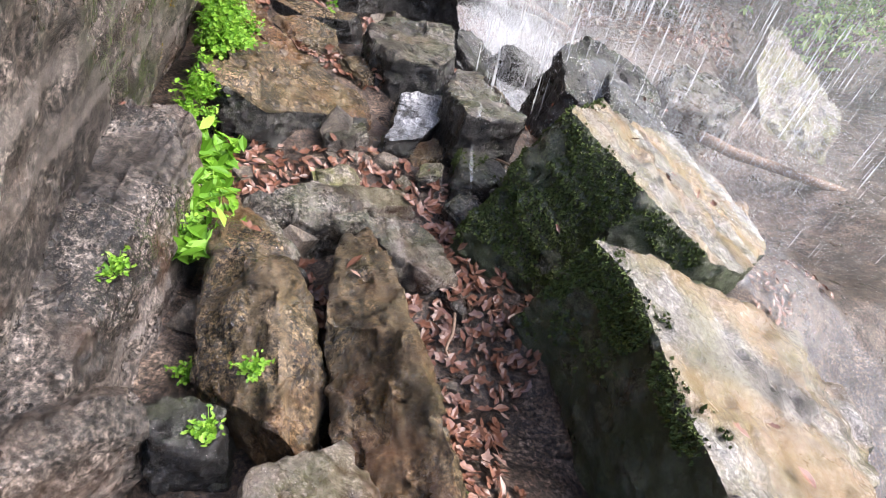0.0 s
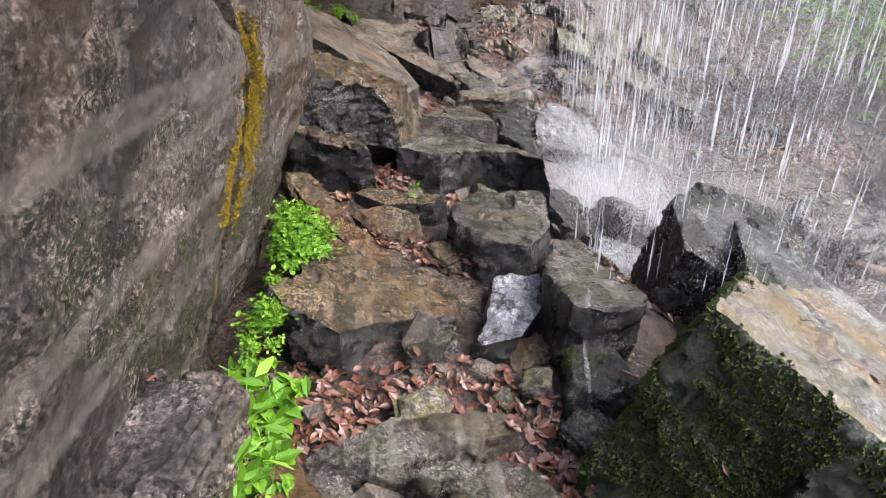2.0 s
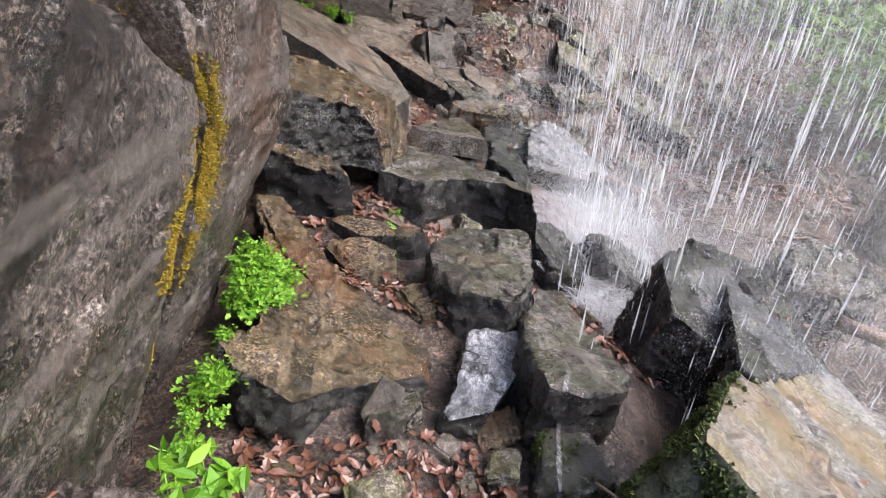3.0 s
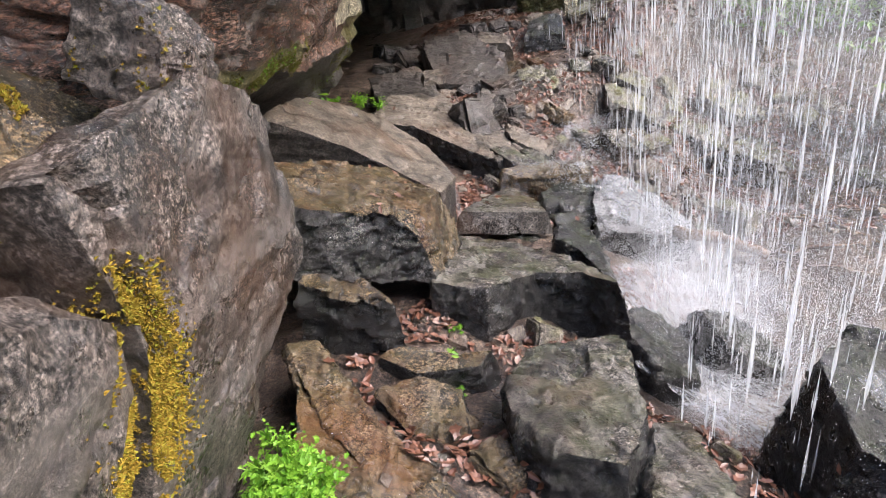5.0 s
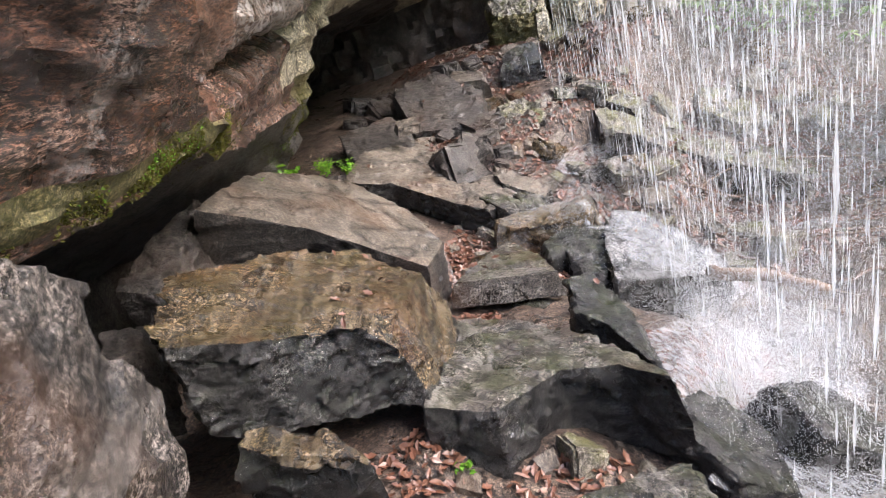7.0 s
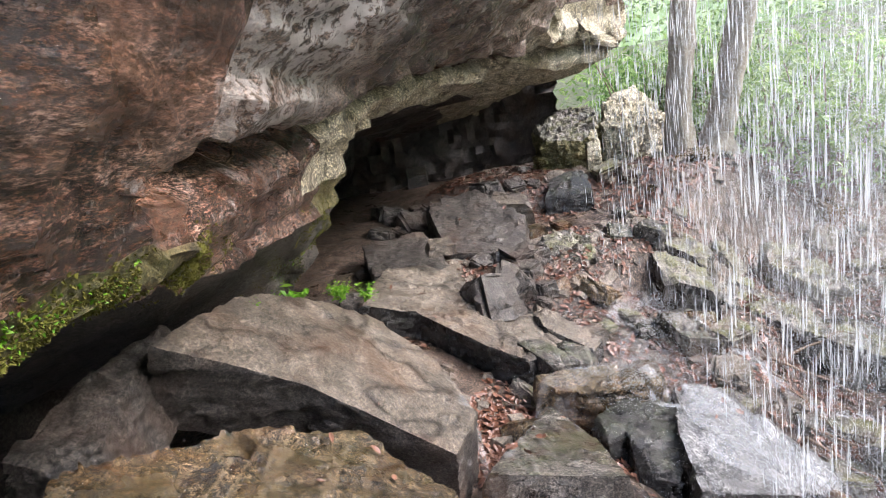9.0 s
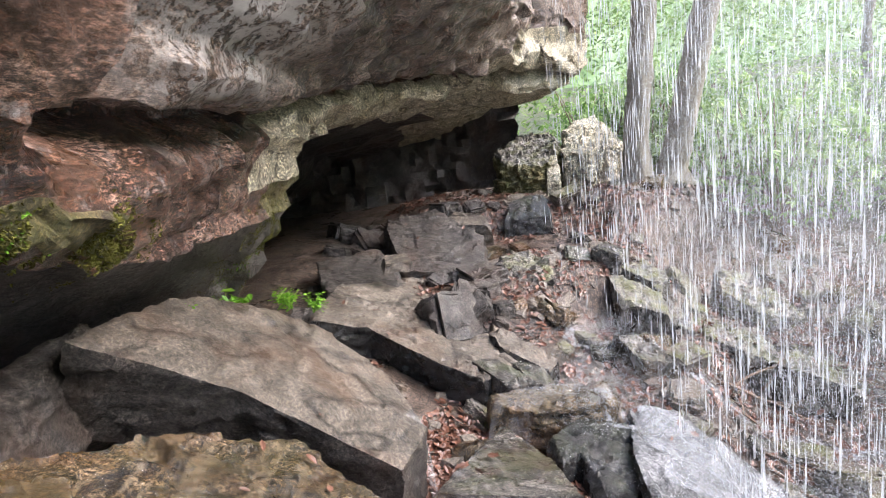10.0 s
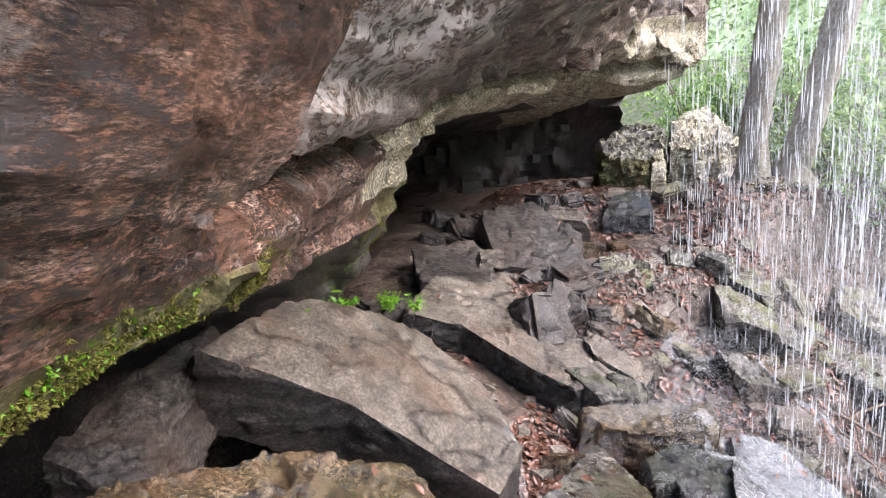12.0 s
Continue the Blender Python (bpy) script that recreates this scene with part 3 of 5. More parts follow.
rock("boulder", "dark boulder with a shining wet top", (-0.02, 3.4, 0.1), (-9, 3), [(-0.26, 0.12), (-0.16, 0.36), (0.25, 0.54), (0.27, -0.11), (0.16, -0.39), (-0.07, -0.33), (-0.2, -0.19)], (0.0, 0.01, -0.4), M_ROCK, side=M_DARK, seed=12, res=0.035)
rock("boulder", "wet boulder with moss on its top, sides darkened as shade", (-0.3, 4.61, 0.02), (-14, 6), [(-0.57, 0.25), (-0.38, 0.66), (-0.03, 0.55), (0.31, 0.24), (0.57, -0.35), (0.4, -0.2), (0.16, -0.19), (-0.1, -0.52), (-0.37, -0.45)], (0.04, 0.1, -0.41), M_ROCK, side=M_DARK, seed=13, res=0.04)
rock("block", "low block under a brown one, sides darkened as shade", (-0.98, 3.81, 0.39), (3, 6), [(-0.22, 0.09), (0.06, 0.07), (0.24, -0.05), (0.15, -0.08), (-0.23, -0.03)], (0.03, 0.0, -0.34), M_BROWN, side=M_DARK, seed=14, res=0.035)
rock("block", "massive brown-topped block, front darkened as shade", (-1.1, 4.52, 0.59), (-11, 20), [(-0.59, -0.0), (-0.36, 0.47), (0.03, 0.72), (0.23, 0.59), (0.43, 0.48), (0.42, 0.11), (0.38, -0.3), (0.21, -0.34), (-0.07, -0.56), (-0.29, -0.65), (-0.39, -0.52)], (0.19, 0.15, -0.36), M_BROWN, side=M_DARK, seed=15, res=0.04)
rock("slab", "big tilted pale brown slab with shade in its edge colour", (-1.36, 5.87, 0.45), (-4, 35), [(-0.66, -0.64), (-0.67, 0.16), (-0.37, 0.55), (0.0, 0.72), (0.47, 0.52), (0.72, 0.18), (0.65, -0.3), (0.29, -0.33), (-0.08, -0.36), (-0.36, -0.48)], (0.14, 0.23, -0.44), M_PALE, side=M_CAVE, seed=16, res=0.045, rough=0.018)
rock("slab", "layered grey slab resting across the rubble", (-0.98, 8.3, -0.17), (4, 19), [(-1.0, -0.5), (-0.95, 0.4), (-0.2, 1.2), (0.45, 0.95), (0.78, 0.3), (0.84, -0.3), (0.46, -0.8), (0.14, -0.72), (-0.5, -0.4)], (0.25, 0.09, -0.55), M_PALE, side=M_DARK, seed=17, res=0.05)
rock("wedge_rock", "flat grey triangular rock in the stream", (-0.35, 6.2, -0.29), (-11, 6), [(-0.05, 0.66), (0.18, 0.1), (0.28, -0.36), (-0.41, -0.4)], (0.02, 0.07, -0.19), M_ROCK, seed=18, res=0.035, rough=0.012)
rock("block", "squared pale rock block with a mossy corner", (-0.08, 9.34, 0.04), (27, 0), [(-0.27, 0.18), (0.05, 0.27), (0.27, 0.15), (0.22, -0.3), (-0.26, -0.3)], (0.0, -0.16, -0.42), M_FAR, seed=21, res=0.05, rough=0.075, chips=12)
rock("block", "grey rock block beside a mossy one", (0.28, 9.39, 0.02), (26, 11), [(-0.11, 0.23), (0.07, 0.3), (0.13, -0.2), (-0.09, -0.33)], (0.08, -0.13, -0.37), M_PALE, seed=22, res=0.05, rough=0.075, chips=12)
rock("stone", "flat pale stone on the cave floor", (-0.68, 10.4, 0.43), (31, 0), [(-0.21, 0.18), (0.19, 0.05), (0.25, -0.15), (-0.23, -0.08)], (0.0, -0.09, -0.24), M_PALE, seed=23, res=0.05, rough=0.015)
rock("slab", "long pale slab lying on the leafy bank", (0.93, 9.66, -0.05), (14, 6), [(-0.33, 0.52), (0.03, 0.32), (0.4, -0.41), (0.26, -0.6), (-0.36, 0.17)], (0.04, -0.09, -0.44), M_FAR, seed=24, side=M_ROCK, res=0.05)
rock("rock", "black angular rock on the leafy floor", (0.06, 10.91, 0.44), (27, 0), [(-0.2, 0.22), (0.24, 0.25), (0.27, -0.27), (-0.31, -0.21)], (0.0, -0.18, -0.36), M_DARK, seed=25, res=0.06)
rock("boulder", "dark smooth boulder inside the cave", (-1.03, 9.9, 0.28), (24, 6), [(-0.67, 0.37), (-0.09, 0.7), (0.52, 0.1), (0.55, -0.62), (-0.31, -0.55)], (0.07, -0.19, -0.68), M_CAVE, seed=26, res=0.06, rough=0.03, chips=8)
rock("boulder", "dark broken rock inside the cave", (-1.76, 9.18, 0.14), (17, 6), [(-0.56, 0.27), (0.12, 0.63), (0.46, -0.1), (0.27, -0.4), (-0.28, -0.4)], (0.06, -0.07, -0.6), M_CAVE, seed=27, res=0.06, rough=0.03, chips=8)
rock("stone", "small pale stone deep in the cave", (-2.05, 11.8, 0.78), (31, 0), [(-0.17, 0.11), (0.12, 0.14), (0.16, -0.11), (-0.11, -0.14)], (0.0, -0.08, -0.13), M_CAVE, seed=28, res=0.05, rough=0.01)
rock("stone", "thin whitish stone lying on dark rock", (-1.36, 8.91, 0.33), (22, 6), [(-0.17, 0.06), (0.09, 0.1), (0.17, -0.05), (-0.08, -0.11)], (0.01, -0.04, -0.09), M_PALE, seed=29, res=0.04, rough=0.01, bevel=0.01)
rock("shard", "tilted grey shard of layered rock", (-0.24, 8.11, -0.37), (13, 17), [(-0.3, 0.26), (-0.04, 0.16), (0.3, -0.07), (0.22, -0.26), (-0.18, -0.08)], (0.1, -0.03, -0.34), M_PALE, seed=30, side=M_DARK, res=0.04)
rock("shard", "thin wet grey shard beside the stream", (-0.4, 7.61, -0.37), (11, 14), [(-0.25, 0.08), (-0.08, 0.18), (0.29, -0.08), (0.04, -0.18)], (0.07, -0.03, -0.29), M_ROCK, seed=31, res=0.04, rough=0.015)
rock("shard", "thin wet grey shard leaning on another", (-0.16, 7.71, -0.44), (13, 22), [(-0.19, 0.11), (0.15, 0.1), (0.12, -0.13), (-0.08, -0.08)], (0.11, -0.03, -0.28), M_ROCK, seed=32, res=0.04, rough=0.015)
rock("ledge_rock", "golden brown ledge under running water", (-0.09, 7.21, -0.4), (6, 3), [(-0.42, 0.09), (-0.01, 0.15), (0.44, 0.21), (0.45, -0.1), (-0.05, -0.21), (-0.41, -0.14)], (0.02, -0.01, -0.35), M_BROWN, seed=33, res=0.04)
rock("block", "dark dripping block in the stream", (0.03, 6.89, -0.53), (11, 6), [(-0.19, -0.05), (0.02, 0.19), (0.16, 0.17), (0.12, -0.07), (-0.11, -0.25)], (0.03, -0.05, -0.35), M_DARK, seed=34, res=0.04)
rock("block", "black wet block at the stream side", (0.24, 6.74, -0.6), (17, 9), [(-0.22, 0.2), (0.01, 0.32), (0.16, 0.28), (0.17, -0.14), (0.07, -0.37), (-0.18, -0.29)], (0.08, -0.11, -0.38), M_DARK, seed=35, res=0.04)
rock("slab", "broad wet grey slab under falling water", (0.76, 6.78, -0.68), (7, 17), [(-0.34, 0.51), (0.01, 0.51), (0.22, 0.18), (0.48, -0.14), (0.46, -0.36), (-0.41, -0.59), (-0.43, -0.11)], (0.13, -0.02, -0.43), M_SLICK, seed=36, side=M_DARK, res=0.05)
rock("ledge_rock", "dark rock ledge with leaves on top", (1.75, 8.68, -0.68), (8, 9), [(-0.62, 0.55), (-0.3, 0.62), (0.78, -0.5), (0.62, -0.78), (-0.55, 0.2)], (0.05, -0.05, -0.5), M_FAR, seed=37, side=M_ROCK, res=0.05, rough=0.06)
rock("ledge_rock", "long dark rock ledge on the bank", (2.56, 8.84, -1.0), (11, 6), [(-0.27, 0.57), (0.03, 0.25), (0.38, -0.17), (0.23, -0.57), (-0.38, -0.08)], (0.05, -0.05, -0.5), M_FAR, seed=38, side=M_ROCK, res=0.05, rough=0.06)
rock("ledge_rock", "mossy rock ledge on the bank", (2.34, 9.8, -0.62), (17, 9), [(-0.25, 0.53), (0.15, 0.36), (0.43, -0.44), (-0.01, -0.48), (-0.32, 0.03)], (0.07, -0.09, -0.49), M_FAR, seed=39, res=0.05, rough=0.06)
rock("rock", "moss-covered rock below the bushes", (3.42, 10.23, -0.94), (21, 11), [(-0.03, 0.63), (0.25, 0.38), (0.08, -0.59), (-0.29, -0.42)], (0.1, -0.13, -0.47), M_FAR, seed=40, res=0.05, rough=0.06)
rock("rock", "low rock step in the leaf litter", (0.95, 8.99, -0.27), (14, 9), [(-0.24, 0.45), (0.22, 0.08), (0.22, -0.37), (-0.2, -0.16)], (0.06, -0.05, -0.4), M_FAR, seed=41, side=M_ROCK, res=0.05)
rock("rock", "low wet rock step beside the splash", (0.78, 8.19, -0.49), (11, 6), [(-0.21, 0.25), (0.07, 0.16), (0.22, -0.21), (-0.08, -0.2)], (0.03, -0.03, -0.3), M_ROCK, seed=42, res=0.05)
rock("rock", "mossy pale rock at the cave mouth", (0.2, 12.0, 1.11), (27, 0), [(-0.5, 0.03), (-0.09, 0.43), (0.41, 0.42), (0.44, -0.02), (0.17, -0.5), (-0.43, -0.35)], (0.0, -0.18, -0.58), M_FAR, seed=43, side=M_WEEDY, res=0.06, rough=0.075, chips=12)
rock("rock", "pale broken rocks at the cave mouth", (1.06, 12.22, 1.21), (26, 6), [(-0.29, 0.42), (0.19, 0.75), (0.5, -0.11), (-0.04, -0.6), (-0.36, -0.45)], (0.05, -0.13, -0.49), M_LIME, seed=44, res=0.06, rough=0.075, chips=12)
rock("stone", "upright pale stone at the cave mouth", (0.48, 11.71, 0.91), (39, 0), [(-0.07, 0.2), (0.08, 0.24), (0.08, -0.2), (-0.09, -0.23)], (0.0, -0.15, -0.27), M_LIME, seed=45, res=0.05)
rock("rock", "grey rock standing in white water", (0.46, 4.36, -0.36), (3, 26), [(-0.24, 0.05), (-0.02, 0.26), (0.2, 0.18), (0.24, -0.26), (0.0, -0.24)], (0.06, 0.0, -0.4), M_DARK, seed=46, side=M_DARK, res=0.035)
rock("rock", "dark rounded rock in the splash pool", (0.93, 4.58, -0.5), (4, 32), [(-0.2, 0.1), (0.0, 0.24), (0.36, 0.1), (0.3, -0.2), (-0.08, -0.2)], (0.03, -0.01, -0.35), M_DARK, seed=47, res=0.035)
rock("boulder", "black pointed boulder in the falling water", (1.06, 3.36, 0.06), (14, 18), [(-0.2, 0.16), (0.0, 0.36), (0.4, 0.34), (0.6, 0.0), (0.34, -0.42), (0.03, -0.32), (-0.17, -0.2)], (0.05, -0.15, -0.72), M_DARK, seed=48, res=0.04, chips=0)
rock("boulder", "black boulder with water sheeting over it", (1.41, 2.91, -0.05), (5, 22), [(-0.27, 0.5), (-0.02, 0.46), (0.25, 0.08), (0.41, -0.17), (0.1, -0.52), (-0.11, -0.28), (-0.36, -0.08)], (0.31, -0.04, -0.63), M_DARK, seed=49, res=0.045)
rock("shelf_rock", "dark shelf of rock behind falling water", (2.64, 4.9, -0.69), (11, 6), [(-0.26, 0.26), (0.06, 0.39), (0.42, -0.0), (0.3, -0.15), (-0.14, -0.32), (-0.38, -0.18)], (0.06, -0.07, -0.6), M_ROCK, seed=50, res=0.06, rough=0.06)
rock("boulder", "pale mossy boulder on the far bank", (4.13, 5.9, -1.01), (19, 11), [(-0.1, 0.96), (0.21, 0.68), (0.66, -0.13), (0.21, -0.84), (-0.53, -0.79), (-0.46, 0.12)], (0.16, -0.16, -0.77), M_FAR, seed=51, res=0.07, rough=0.06)
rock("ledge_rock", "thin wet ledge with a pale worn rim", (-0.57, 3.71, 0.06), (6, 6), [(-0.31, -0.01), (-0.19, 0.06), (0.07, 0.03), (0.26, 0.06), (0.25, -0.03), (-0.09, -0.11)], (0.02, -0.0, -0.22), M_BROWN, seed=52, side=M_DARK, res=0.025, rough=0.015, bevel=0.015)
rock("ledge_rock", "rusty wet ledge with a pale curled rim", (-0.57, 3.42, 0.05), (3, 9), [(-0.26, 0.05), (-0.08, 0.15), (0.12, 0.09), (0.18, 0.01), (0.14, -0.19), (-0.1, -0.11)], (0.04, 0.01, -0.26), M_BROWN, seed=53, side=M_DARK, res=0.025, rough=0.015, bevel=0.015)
rock("shard", "grey pointed rock in the dark under the wall", (-2.05, 5.02, 0.71), (16, 19), [(-0.09, -0.24), (-0.14, 0.11), (-0.03, 0.54), (0.16, -0.16), (0.1, -0.24)], (0.12, -0.04, -0.33), M_CAVE, seed=54, res=0.04)
rock("rock", "dark rock stub under the overhang", (-1.91, 4.37, 0.59), (11, 11), [(-0.0, -0.17), (-0.15, 0.1), (-0.01, 0.17), (0.16, -0.1)], (0.07, -0.07, -0.34), M_CAVE, seed=55, res=0.04)
rock("rock", "wet dark rock with leaves around it", (-0.27, 5.88, -0.45), (3, 3), [(-0.21, -0.01), (-0.01, 0.18), (0.19, -0.02), (0.03, -0.15)], (0.01, 0.01, -0.2), M_DARK, seed=56, res=0.03)
rock("rock", "black glistening rock with a wet rim", (0.16, 4.96, -0.09), (3, 19), [(-0.22, 0.33), (-0.06, 0.42), (0.06, 0.19), (0.15, -0.23), (0.21, -0.34), (0.1, -0.32), (-0.05, -0.07), (-0.2, 0.02)], (0.12, 0.0, -0.33), M_DARK, seed=57, res=0.035)
rock("slab", "rusty slab at the foot of the wall", (-0.9, 3.29, 0.21), (-3, 17), [(-0.34, 0.28), (-0.2, 0.36), (0.07, 0.06), (0.29, -0.21), (0.2, -0.33), (-0.01, -0.14)], (0.1, 0.02, -0.33), M_BROWN, seed=58, res=0.035)
rock("rock", "grey rock at the foot of the wall", (-0.55, 0.66, 0.61), (5, 24), [(-0.09, -0.01), (-0.03, 0.05), (0.07, 0.11), (0.1, 0.06), (0.02, -0.05), (-0.06, -0.15)], (0.11, -0.05, -0.49), M_WALL, seed=59, res=0.03)
rock("rock", "dark wet rock in a leafy hollow", (-0.42, 0.79, 0.42), (0, 6), [(-0.11, 0.04), (-0.01, 0.07), (0.08, 0.04), (0.09, -0.05), (-0.05, -0.09)], (0.03, 0.0, -0.35), M_DARK, seed=60, res=0.03)
rock("rock", "ridged grey rock below the plants", (-0.45, 1.61, 0.18), (-6, 9), [(-0.17, 0.07), (-0.11, 0.2), (-0.03, 0.16), (0.11, -0.02), (0.18, -0.19), (0.02, -0.22)], (0.04, 0.03, -0.3), M_ROCK, seed=61, res=0.025)
rock("stone", "small stone in the leafy channel", (0.28, 1.54, 0.04), (0, 0), [(-0.1, 0.04), (0.05, 0.09), (0.06, -0.04), (-0.0, -0.09)], (0.0, 0.0, -0.15), M_ROCK, seed=62, res=0.02, rough=0.01, bevel=0.015)
rock("rock", "steep dark wet rock split by a trickle", (0.33, 2.24, 0.13), (-4, 8), [(-0.13, 0.12), (0.1, 0.15), (0.16, -0.05), (0.05, -0.13), (-0.1, -0.11)], (0.02, -0.14, -0.5), M_DARK, seed=63, res=0.025, rough=0.015)
rock("stone", "rough squared stone wedged above the wall", (-0.95, 3.08, 1.66), (-10, 25), [(-0.12, -0.12), (0.09, -0.13), (0.12, 0.1), (-0.08, 0.14)], (0.02, 0, -0.22), M_WALL, seed=71, res=0.02)
rock("ledge_rock", "sloping brown ledge thick with orange moss", (-1.30, 2.62, 1.60), (-6, 53), [(-0.32, -0.5), (-0.30, 0.42), (0.26, 0.46), (0.32, -0.5)], (0, 0, -0.5), M_BROWN, seed=72, res=0.04)


# ---------------------------------------------------------------- laying small things on what is solid
def join_solid():
    verts, tris = [], []
    for v, t in SOLID:
        o = len(verts)
        verts += v
        tris += [(a + o, b + o, c + o) for a, b, c in t]
    return BVHTree.FromPolygons(verts, tris)


TREE = join_solid()
rnd = random.Random(7)


def drop_on(x, y, above=0.9):
    """Where a thing let go over (x, y) comes to rest, and the slope there."""
    hit = TREE.ray_cast(Vector((x, y, ground_z(x, y) + above)), Vector((0, 0, -1)))
    return hit[0], hit[1]


class Pile:
    """Many small pieces in one mesh."""

    def __init__(self):
        self.v, self.f = [], []

    def add(self, verts, faces, m):
        o = len(self.v)
        self.v += [m @ Vector(p) for p in verts]
        self.f += [tuple(i + o for i in f) for f in faces]

    def make(self, name, material, parent=None, shade=False):
        me = bpy.data.meshes.new(name)
        me.from_pydata(self.v, [], self.f)
        me.materials.append(material)
        ob = new(name, me)
        if parent is not None:
            ob.parent = parent
        if shade:
            smooth(ob)
        return ob


def aligned(p, n, spin, size):
    q = n.to_track_quat("Z", "Y").to_matrix().to_4x4()
    return Matrix.Translation(p) @ q @ Matrix.Rotation(spin, 4, "Z") @ Matrix.Scale(size, 4)


LEAF_V = [(0, -0.5, 0.03), (0.26, -0.22, 0.10), (0.2, -0.02, 0.05), (0.33, 0.16, 0.12), (0.14, 0.26, 0.06), (0, 0.55, 0.09),
          (-0.14, 0.26, 0.05), (-0.33, 0.16, 0.11), (-0.2, -0.02, 0.04), (-0.26, -0.22, 0.08), (0, 0.0, 0.0)]
LEAF_F = [(10, i, (i + 1) % 10) for i in range(10)]
OVAL_V = [(0, -0.5, 0), (0.2, -0.1, 0.06), (0.14, 0.25, 0.05), (0, 0.5, -0.03), (-0.14, 0.25, 0.05), (-0.2, -0.1, 0.06), (0, 0.05, 0)]
OVAL_F = [(6, i, (i + 1) % 6) for i in range(6)]


def leaf_litter():
    pile = Pile()
    made = 0
    while made < 18000:
        u = rnd.random()
        if u < 0.30:
            x, y = rnd.uniform(-1.0, 1.0), rnd.uniform(0.3, 5.4)
        elif u < 0.4:
            x, y = rnd.uniform(0.9, 2.8), rnd.uniform(0.3, 3.5)
        elif u < 0.5:
            x, y = rnd.gauss(-0.75, 0.25), rnd.uniform(4.6, 7.2)
        else:
            x, y = rnd.uniform(-2.0, 4.0), rnd.uniform(6.5, 12.5)
        p, n = drop_on(x, y)
        if p is None or n.z < 0.55:
            continue
        over = p.z - ground_z(x, y)
        if over > 0.05 and rnd.random() > 0.015:
            continue
        if noise.noise(Vector((x * 1.3, y * 1.3, 3))) < (-0.28 if y > 6 else -0.02):
            continue
        n = (n + Vector((rnd.gauss(0, 0.35), rnd.gauss(0, 0.35), 0))).normalized()
        s = rnd.uniform(0.025, 0.07) * (1.0 if y < 6 else 1.2)
        v, f = (LEAF_V, LEAF_F) if rnd.random() < 0.55 else (OVAL_V, OVAL_F)
        bend = rnd.uniform(-0.4, 0.7)
        v = [(a, b, c + bend * (a * a + b * b) * 0.35) for a, b, c in v]
        pile.add(v, f, aligned(p + Vector((0, 0, rnd.uniform(0.004, 0.03))), n, rnd.uniform(0, 6.3), s))
        made += 1
    tagged(pile.make("leaf_litter", M_LITTER), "wet red-brown fallen leaves between the rocks", "leaf litter", kind="stuff")


leaf_litter()


def pebbles():
    pile = Pile()
    cube = [(-.5, -.5, -.4), (.5, -.45, -.4), (.45, .5, -.4), (-.5, .4, -.4), (-.4, -.35, .35), (.35, -.4, .3), (.3, .35, .4), (-.35, .3, .3)]
    faces = [(3, 2, 1, 0), (4, 5, 6, 7), (0, 1, 5, 4), (1, 2, 6, 5), (2, 3, 7, 6), (3, 0, 4, 7)]
    made = 0
    while made < 1500:
        x, y = (rnd.uniform(-1, 1.2), rnd.uniform(0.4, 6)) if rnd.random() < 0.08 else (rnd.uniform(-1.2, 4.5), rnd.uniform(6.2, 12.5))
        p, n = drop_on(x, y)
        if p is None or n.z < 0.5 or p.z - ground_z(x, y) > 0.08:
            continue
        s = 0.03 + 0.14 * rnd.random() ** 3
        v = [(a * rnd.uniform(.6, 1.3), b * rnd.uniform(.6, 1.3), c * rnd.uniform(.4, 1.1)) for a, b, c in cube]
        pile.add(v, faces, aligned(p, n, rnd.uniform(0, 6.3), s))
        made += 1
    tagged(pile.make("rubble", M_PALE), "small broken grey stones among the leaves", "rubble", kind="stuff")


pebbles()


